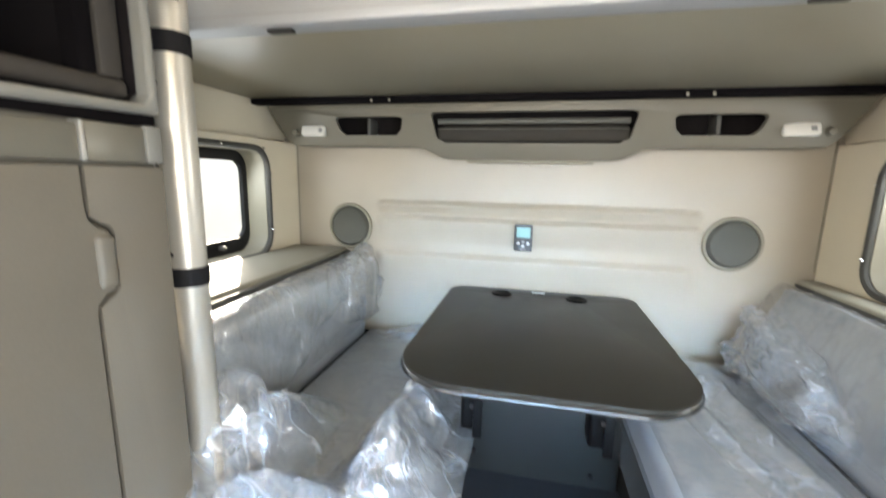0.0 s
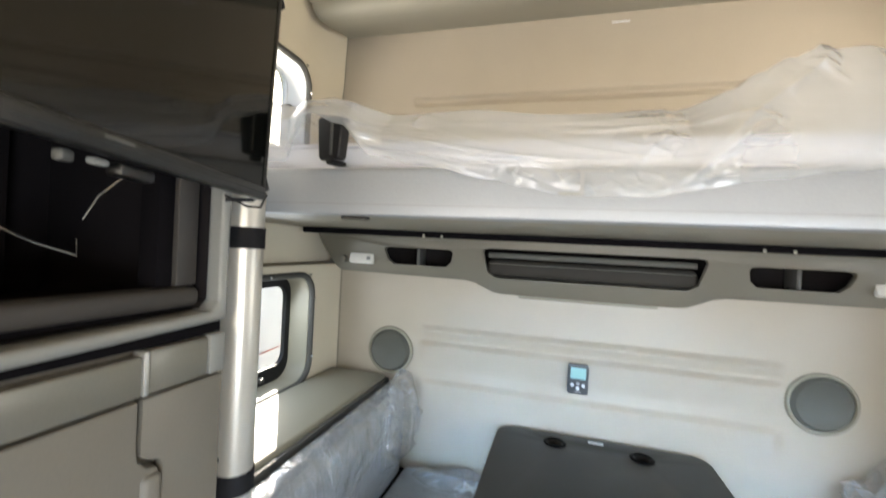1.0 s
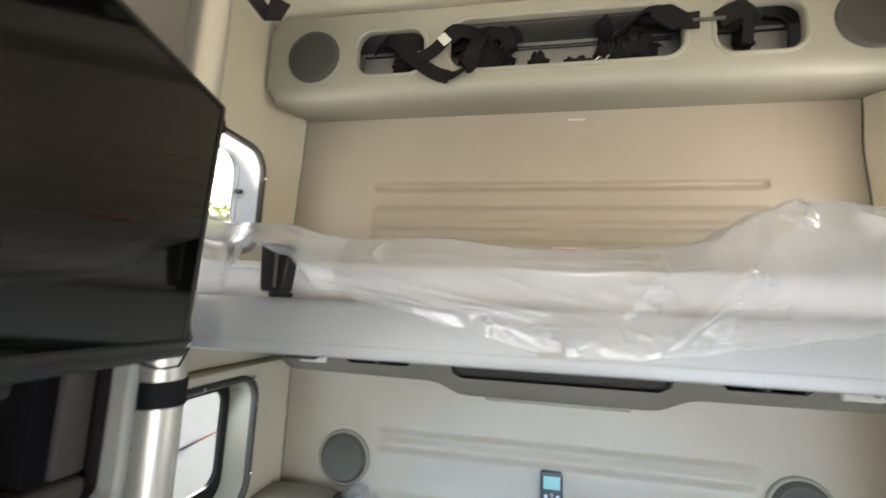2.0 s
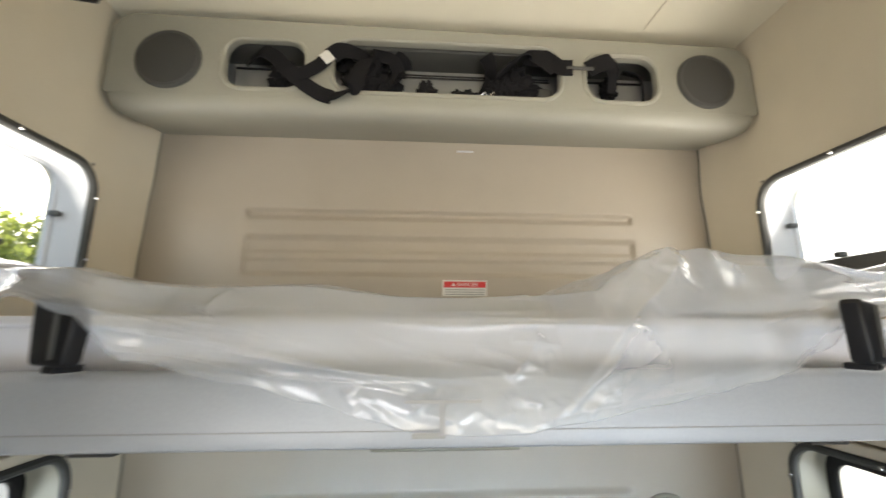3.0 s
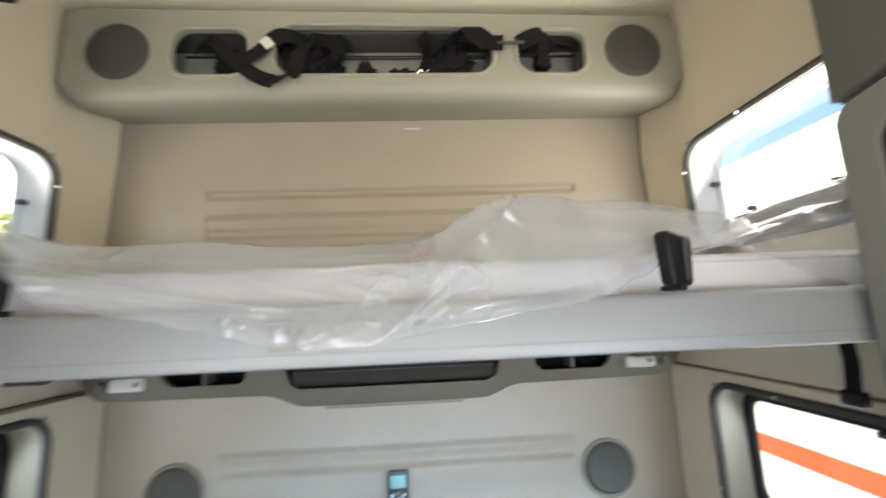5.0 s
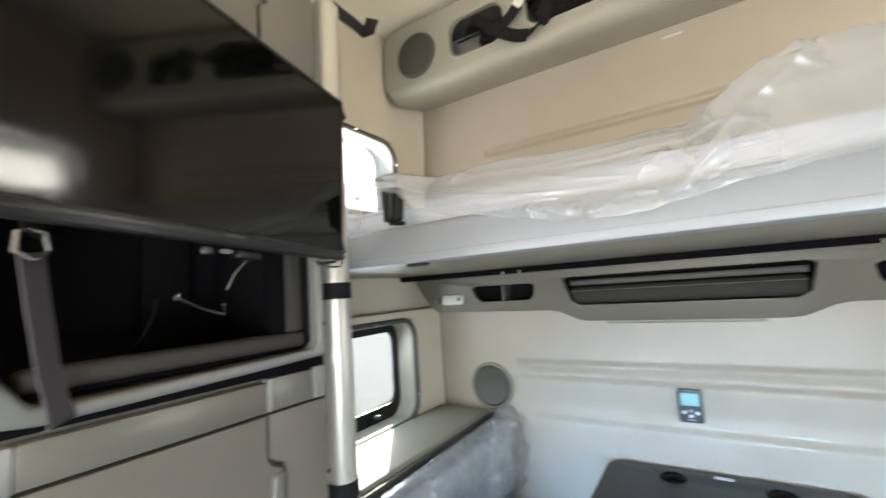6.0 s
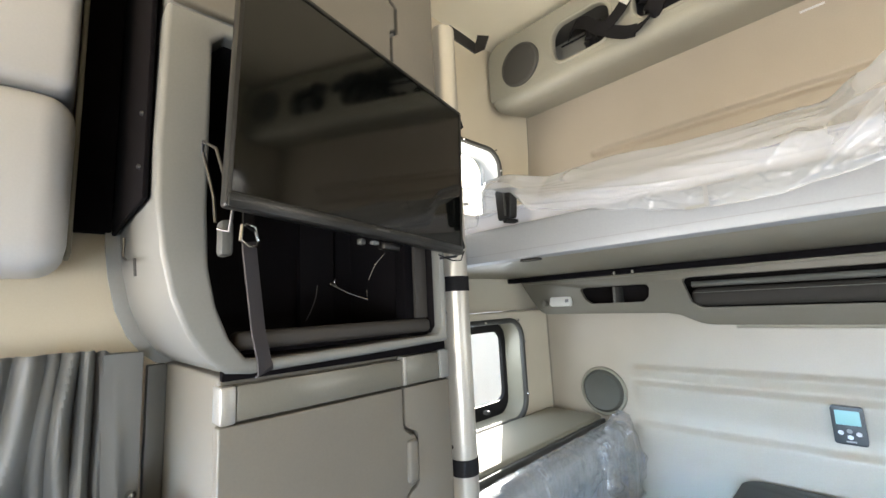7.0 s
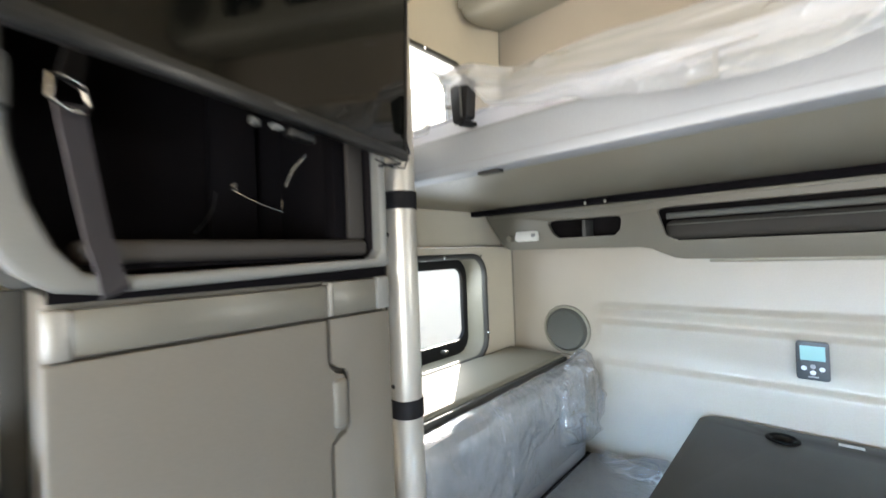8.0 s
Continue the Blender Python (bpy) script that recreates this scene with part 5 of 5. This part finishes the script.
# ---- television ----
def television():
    t = thing("television", "black flat television strapped in front of the locker", "television")
    o = Vector((-0.431, 0.008, 1.444))
    u = Vector((-0.118, 0.533, -0.017))
    wd = u.length
    u.normalize()
    v = Vector((0.007, 0.01, 0.344))
    v = (v - u * v.dot(u)).normalized()
    n = u.cross(v)             # towards the room
    if n.x < 0:
        n = -n
    m = Matrix((( u.x, v.x, n.x, o.x), (u.y, v.y, n.y, o.y), (u.z, v.z, n.z, o.z), (0, 0, 0, 1)))
    ht = 0.344

    def put(name, bm, material, parent=None, label=""):
        bm.transform(m)
        return part(name, bm, material, parent or t, label)
    put("casing", box(0.03, wd - 0.03, 0.02, ht - 0.03, -0.04, -0.012, 0.006, 3), BEZEL, label="black plastic casing")
    put("bezel", plate("z", rrect(0, wd, 0, ht, 0.005), [rrect(0.006, wd - 0.006, 0.021, ht - 0.006, 0.002)], -0.012, 0.001, 0.001), BEZEL)
    put("screen", box(0.006, wd - 0.006, 0.022, ht - 0.006, -0.004, -0.001, 0), SCREEN, label="glossy dark screen")
    put("lower_bezel", box(0.002, wd - 0.002, 0.001, 0.019, -0.006, 0.0035, 0.002), BEZL, label="grey lower bezel")
    put("bezel_seam", box(0.002, wd - 0.002, 0.0095, 0.0108, 0.0034, 0.0039, 0), BEZEL, label="dark seam in the bezel")
    put("badge", box(wd * 0.47, wd * 0.53, 0.0125, 0.016, 0.0036, 0.0042, 0), DARKG, label="small grey badge")
    put("sensor", box(wd * 0.54, wd * 0.62, -0.014, -0.001, -0.03, -0.012, 0.003), BEZEL)
    for f, lo, wide, m_plug, note in ((0.455, -0.012, 0.012, DARKG, "grey cable plug"), (0.515, -0.008, 0.016, CABL, "pale paper label")):
        put("plug", box(wd * f - wide / 2, wd * f + wide / 2, lo, -0.001, -0.030, -0.018, 0.003), m_plug, label=note)
    for h in (0.02, ht - 0.03):
        put("corner_cord", tube([(wd - 0.02, h - 0.025, -0.05), (wd + 0.004, h - 0.02, -0.02), (wd + 0.008, h, 0.0), (wd + 0.008, h + 0.03, -0.01), (wd + 0.002, h + 0.045, -0.05)], 0.003), BLACK, label="black elastic cord")
    put("cord", tube([(wd * 0.9, -0.002, -0.03), (wd * 0.95, -0.014, -0.01), (wd * 0.985, -0.012, 0.0), (wd + 0.004, 0.01, 0.002)], 0.0016), BLACK, label="thin black cord")
    return t


television()

t = thing("hold_down_strap", "grey webbing strap with steel ring holding the television", "strap")
part("ring", tube([(-0.545, 0.062, 1.425), (-0.545, 0.064, 1.447), (-0.555, 0.075, 1.452), (-0.567, 0.09, 1.45), (-0.57, 0.096, 1.43), (-0.566, 0.09, 1.42), (-0.555, 0.076, 1.418)], 0.0028, True), CHROME, t, "steel triangular ring")
part("webbing", ribbon([(-0.558, 0.078, 1.425), (-0.565, 0.088, 1.36), (-0.575, 0.10, 1.29), (-0.583, 0.112, 1.245), (-0.587, 0.116, 1.230), (-0.599, 0.118, 1.2235)], (0.55, -0.83, 0), 0.03, 0.003), WEBG, t, "grey nylon webbing")
part("upper_webbing", ribbon([(-0.56, 0.078, 1.447), (-0.60, 0.09, 1.50)], (0.55, -0.83, 0), 0.022, 0.003), WEB, t)
t = thing("bracket_hook", "bent steel hook bracket at the television's edge", "hook")
part("wire", tube([(-0.475, 0.012, 1.425), (-0.462, 0.022, 1.42), (-0.455, 0.024, 1.45), (-0.475, 0.008, 1.53), (-0.50, -0.001, 1.545), (-0.515, 0.002, 1.537), (-0.515, 0.008, 1.515), (-0.495, 0.012, 1.47), (-0.485, 0.012, 1.435)], 0.0021), STEEL, t, "bent steel wire")
part("plate", box(-0.505, -0.48, 0.018, 0.034, 1.392, 1.44, 0.006), DARKG, t, "grey bracket plate")


# ---- aluminium post ----
t = thing("support_post", "brushed aluminium post with black bands beside the cabinet", "post")
px, py = -0.628, 0.592
# extruded column: a flat face towards the aisle between two rounded edges, and a fin towards the cabinet
column = [(px + 0.032 * math.cos(radians(a)), py + 0.032 * math.sin(radians(a))) for a in range(-20, 200, 12)] + [(px - 0.030, py - 0.012), (px - 0.026, py - 0.021), (px - 0.018, py - 0.027), (px + 0.006, py - 0.0315), (px + 0.018, py - 0.028), (px + 0.026, py - 0.020)]
part("tube", plate("z", column, [], 0.42, 2.05, 0.002, 2), ALU, t)
part("groove", box(px - 0.034, px - 0.029, py - 0.021, py - 0.006, 0.42, 2.035, 0.0), DARKG, t, "dark groove")
part("flange", box(px - 0.047, px - 0.0345, py - 0.027, py - 0.008, 0.42, 2.04, 0.003, 2), ALU, t, "side flange")
for z in (1.367, 0.946):
    part("band", lathe("z", px, py, [(0.032, z - 0.018), (0.0345, z - 0.018), (0.0345, z + 0.018), (0.032, z + 0.018)], 32), WEB, t, "black cloth band")
    part("band", box(px - 0.050, px - 0.02, py - 0.030, py - 0.005, z - 0.018, z + 0.018, 0.003), WEB, t, "black cloth band")
for z in (1.298, 0.990):
    h = lathe("z", 0, 0, [(0, 0.001), (0.0045, 0.001), (0.005, 0)], 10)
    h.transform(Matrix.Translation((px - 0.008, py - 0.0295, z)) @ Euler((radians(90), 0, 0)).to_matrix().to_4x4())
    part("rivet", h, BLACK, t, "small dark rivet")
t = thing("coat_hook", "black folded metal hook beside the post top", "hook")
part("arm", ribbon([(-0.625, 0.62, 2.065), (-0.625, 0.68, 2.062), (-0.625, 0.725, 2.058), (-0.61, 0.73, 2.058), (-0.60, 0.735, 2.09)], (0, 0, 1), 0.035, 0.004), BLACK, t)

# ---- at the cab end, west: curtain, black blind, overhead console ----
# folds: place along y at the top, drift downwards, width, depth
CURTAIN_FOLDS = [(-0.325, -0.01, 0.020, 0.040), (-0.272, -0.02, 0.022, 0.036), (-0.222, -0.015, 0.016, 0.042), (-0.185, -0.03, 0.015, 0.030), (-0.149, -0.055, 0.018, 0.046), (-0.118, -0.022, 0.010, 0.026), (-0.097, -0.008, 0.012, 0.040), (-0.074, -0.003, 0.009, 0.036), (-0.052, 0.004, 0.007, 0.020)]


def curtain():
    def f(u, v):
        y = -0.36 + 0.378 * u
        x = -0.990 + 0.016 * noise.noise(Vector((y * 13 + v * 1.5, v * 2.2, 2.0))) * min(1, (1 - u) / 0.1)
        for c, drift, wid, deep in CURTAIN_FOLDS:
            k = c + drift * (1 - math.exp(-2.5 * v)) + 0.016 * noise.noise(Vector((c * 40, v * 3.0, 0)))
            w = wid * (1 + 0.8 * v)
            x += deep * 2.3 * (0.75 + 0.35 * v + 0.25 * noise.noise(Vector((c * 31, v * 4.0, 5)))) * math.exp(-((y - k) / w) ** 2)
        z = 1.256 - 0.76 * v + (0.012 * min(1, (x + 0.99) / 0.04) - 0.004) * (1 - v) ** 3
        return (min(x, -0.885), y, z)
    return sheet(240, 60, f)


t = thing("privacy_curtain", "grey cloth privacy curtain gathered in folds on the side wall", "curtain")
c = part("cloth", curtain(), CURT, t)
md = c.modifiers.new("thickness", "SOLIDIFY")
md.thickness = 0.003
flap = sheet(14, 30, lambda u, v: (-0.957 + 0.006 * math.sin(3 * u + 2 * v) + 0.010 * math.exp(-((u - 0.3 - 0.3 * v) / 0.16) ** 2) * min(1, 3 * v), (-0.057 + 0.038 * v) + (0.069 - 0.030 * v) * u, 1.252 - 0.75 * v))
part("hem", flap, CURT, t, "flat stitched hem")
part("snap", lathe("x", 0.002, 0.984, [(0, -0.938), (0.006, -0.940), (0.009, -0.949), (0.009, -0.956)], 18), CHROME, t, "steel snap")
t = thing("black_blind", "black felt blind hanging between console and locker", "blind")
part("cloth", box(-1.02, -0.632, -0.047, -0.039, 1.492, 2.5, 0.003, 2), FELT, t)
part("wall_panel", box(-1.02, -0.985, -0.114, -0.0475, 1.498, 2.5, 0.004, 2), FELT, t, "black felt wall panel")
t = thing("screw_plate", "small steel screws on the locker's end", "screw")
for z in (1.545, 1.63):
    h = lathe("y", -0.655, z, [(0, -0.052), (0.0035, -0.0515), (0.004, -0.0475)], 12)
    part("screw", h, STEEL, t)
t = thing("cab_console", "pale grey rounded overhead console in the cab", "cabinet")
part("lower_door", box(-1.02, -0.80, -0.72, -0.118, 1.40, 1.70, 0.045, 5), HEADC, t, "pale grey lower door")
part("upper_door", box(-1.02, -0.80, -0.72, -0.122, 1.704, 2.3, 0.02, 4), HEADC, t, "pale grey upper door")
part("side_trim", box(-1.02, -0.90, -0.118, -0.110, 1.44, 2.3, 0.003, 2), SHELFM, t, "grey side trim")


# ---- top of a cab seat, wrapped in film ----
def driver_seat():
    t = thing("driver_seat", "grey high-backed seat with film-wrapped top beside the cabinet", "seat")
    part("pedestal", box(-0.90, -0.58, -0.50, -0.10, 0.0, 0.36, 0.02, 3), SEATD, t)
    part("cushion", box(-0.94, -0.54, -0.56, -0.02, 0.361, 0.48, 0.04, 4), SEAT, t)
    part("backrest", box(-0.93, -0.55, -0.11, 0.02, 0.481, 0.86, 0.045, 4), SEAT, t)
    part("headrest", box(-0.86, -0.66, -0.085, 0.015, 0.861, 1.005, 0.04, 5), SEAT, t)

    def wrap(u, v):
        a = 2 * math.pi * u
        k = math.sin(v * math.pi / 2)
        sq = lambda c: math.copysign(abs(c) ** 0.7, c)
        w = 0.012 * crumple((3 * math.cos(a), 3 * math.sin(a), v * 4)) + 0.006 * noise.noise(Vector((5 * math.cos(a), 5 * math.sin(a), v * 7)))
        return (-0.76 + (0.118 * k + w) * sq(math.cos(a)), -0.034 + (0.068 * k + w * 0.6) * sq(math.sin(a)), 1.022 + w - 0.14 * (1 - math.cos(v * math.pi / 2)) ** 1.2)
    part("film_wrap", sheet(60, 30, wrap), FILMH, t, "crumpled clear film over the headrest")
    return t


driver_seat()

# ---- east side: wardrobe and glazed locker ----
def slant(y):
    return 0.19 * (0.64 - y)


t = thing("upper_locker", "grey laminate upper locker with a recessed handle", "cabinet")
part("body", plate("x", [(0.05, 1.796 + slant(0.05)), (0.648, 1.792), (0.648, CEIL_Z - 0.02), (0.05, CEIL_Z - 0.02)], [], 0.768, 1.05, 0.006, 2), CABE, t)
part("door", plate("x", [(0.482, 1.794 + slant(0.482)), (0.647, 1.793), (0.647, 2.5), (0.482, 2.5)], [], 0.752, 0.767, 0.006, 3), CABE, t)
part("door", plate("x", [(0.05, 1.794 + slant(0.05)), (0.438, 1.794 + slant(0.438)), (0.438, 2.5), (0.05, 2.5)], [], 0.752, 0.767, 0.006, 3), CABE, t)
part("handle", box(0.744, 0.766, 0.452, 0.480, 1.835, 2.10, 0.010, 4), CABE, t, "upright grey handle")
part("edge_strip", box(0.748, 0.7665, 0.440, 0.450, 1.834, 2.5, 0.002), FELT, t, "black edge strip")
t = thing("glazed_locker", "grey locker with a dark glossy glazed door", "cabinet")
tilt = lambda pts: [(y, z + (slant(y) if z > 1.4 else 0)) for y, z in pts]
part("body", plate("x", tilt([(0.06, 0.9), (0.648, 0.9), (0.648, 1.784), (0.06, 1.784)]), [], 0.79, 1.0, 0.004), CABE, t)
part("door_frame", plate("x", tilt(rrect(0.06, 0.648, 0.92, 1.782, 0.03)), [tilt(rrect(0.12, 0.596, 0.98, 1.735, 0.04))], 0.755, 0.79, 0.009, 4), CABF, t, "grey rounded door frame")
part("pane", plate("x", tilt([(0.10, 0.96), (0.61, 0.96), (0.61, 1.755), (0.10, 1.755)]), [], 0.776, 0.782), PANE, t, "dark glossy glass")
part("gasket", tube([place("x", u, v, 0.768) for u, v in tilt(rrect(0.122, 0.594, 0.982, 1.733, 0.038))], 0.005, True), BLACK, t, "black seal")
part("base", box(0.79, 1.0, 0.06, 0.648, 0.0, 0.899, 0.006), CABE, t)
t = thing("latch_clip", "small white plastic clip on the upper side wall", "clip")
part("body", box(0.893, 0.945, 0.77, 0.815, 2.205, 2.275, 0.012, 3), WHITEP, t)
part("base", box(0.945, 1.0585, 0.775, 0.81, 2.215, 2.262, 0.004), SHELFM, t)
t = thing("hanging_latch", "black latch strap hanging from the bunk end", "strap")
part("webbing", ribbon([(0.93, 0.86, 1.415), (0.935, 0.86, 1.36), (0.93, 0.862, 1.30)], (0, 1, 0), 0.03, 0.004), WEB, t)
part("buckle", box(0.92, 0.942, 0.84, 0.884, 1.275, 1.305, 0.005), BLACK, t)

# ---- outside ----
bm = bmesh.new()
vs = [bm.verts.new(p) for p in ((-400, -400, -1.35), (400, -400, -1.35), (400, 400, -1.35), (-400, 400, -1.35))]
bm.faces.new(vs)
setting("ground", bm, ASPH, "pale concrete yard", "ground")
t = thing("white_trailer", "white box trailer with an orange stripe parked alongside", "trailer")
part("body", box(2.6, 5.1, -6, 9, -0.4, 2.6, 0.05), TRUCKW, t)
part("stripe", box(2.585, 2.599, -6, 9, 0.39, 0.52, 0.0), ORANGE, t, "orange stripe")
for y in (6.5, 7.7):
    part("wheel", lathe("x", y, -0.85, [(0, 2.75), (0.5, 2.75), (0.5, 3.05), (0, 3.05)], 24), BLACK, t, "black tyre")
t = thing("white_truck", "white tractor cab parked alongside", "truck")
part("cab", box(-5.2, -2.9, 1.0, 4.4, -0.6, 1.55, 0.25, 4), TRUCKW, t)
part("hood", box(-5.0, -3.0, 4.3, 6.4, -0.6, 0.75, 0.25, 4), TRUCKW, t)
part("fairing", box(-5.1, -2.95, -2.5, 0.9, -0.7, 0.9, 0.15, 3), TRUCKW, t)
part("window", box(-2.95, -2.885, 3.7, 4.2, 0.9, 1.3, 0.02), SCREEN, t, "dark side window")


def swoosh(y0, z0, y1, z1, rise, fat):
    """A flat crescent on the cab's side, for a body reflection or a painted line."""
    top = [(y0 + (y1 - y0) * k / 14, z0 + (z1 - z0) * k / 14 + rise * math.sin(math.pi * k / 14)) for k in range(15)]
    low = [(y, z - fat * math.sin(math.pi * k / 14) - 0.002) for k, (y, z) in enumerate(top)]
    return plate("x", top + low[::-1], [], -2.898, -2.893)


# grey crescents imitate reflections in the bodywork; the red line is paint
for curve in ((1.5, 0.42, 2.45, 0.86, 0.10, 0.12), (1.75, 0.18, 2.95, 0.52, 0.14, 0.16), (2.4, -0.25, 3.5, 0.25, 0.12, 0.13)):
    part("sheen_and_stripe", swoosh(*curve), HEADC, t, "pale grey curve in place of a body reflection")
part("sheen_and_stripe", swoosh(1.35, 0.06, 3.9, 0.24, 0.02, 0.022), ORANGE, t, "thin red painted line")
part("running_board", box(-2.96, -2.86, 1.4, 4.1, -0.42, -0.30, 0.03, 3), CABL, t, "grey running board")
for y in (-1.5, 5.2):
    part("wheel", lathe("x", y, -0.85, [(0, -2.95), (0.5, -2.95), (0.5, -3.3), (0, -3.3)], 24), BLACK, t, "black tyre")


def tree(x, y, h, seed):
    t = thing("tree", "leafy green tree beyond the yard", "tree", "yard trees")
    rnd = random.Random(seed)
    bm = tube([(x, y, -1.35), (x + 0.1, y, h * 0.3), (x - 0.1, y + 0.1, h * 0.6)], 0.16, n=8)
    for _ in range(5):
        a = rnd.uniform(0, 6.28)
        tube([(x, y, h * 0.3), (x + math.cos(a) * h * 0.16, y + math.sin(a) * h * 0.16, h * 0.5), (x + math.cos(a) * h * 0.25, y + math.sin(a) * h * 0.25, h * 0.72)], 0.05, n=5, bm=bm)
    part("trunk", bm, BARK, t)
    verts, faces = [], []
    for _ in range(1600):
        d = Vector((rnd.gauss(0, 1), rnd.gauss(0, 1), rnd.gauss(0, 0.8))).normalized() * (rnd.random() ** 0.4)
        k = 0.75 + 0.35 * noise.noise(d * 2 + Vector((seed, 0, 0)))
        c = Vector((x, y, h * 0.62)) + Vector((d.x * h * 0.36, d.y * h * 0.36, d.z * h * 0.36)) * k
        a, b = Vector((rnd.gauss(0, 1), rnd.gauss(0, 1), rnd.gauss(0, 1))).normalized() * 0.16, Vector((rnd.gauss(0, 1), rnd.gauss(0, 1), rnd.gauss(0, 1))).normalized() * 0.12
        i = len(verts)
        verts += [c - a, c + b, c + a, c - b]
        faces.append((i, i + 1, i + 2, i + 3))
    me = bpy.data.meshes.new("crown")
    me.from_pydata(verts, [], faces)
    me.materials.append(LEAF)
    ob = new("crown", me)
    ob.parent = t


for i, (x, y, h) in enumerate(((-14, 13, 6.0), (-16, 17.5, 7.0), (-15, 9, 5.4), (-18, 22, 7.5), (-17, 5, 6.0))):
    tree(x, y, h, i + 3)
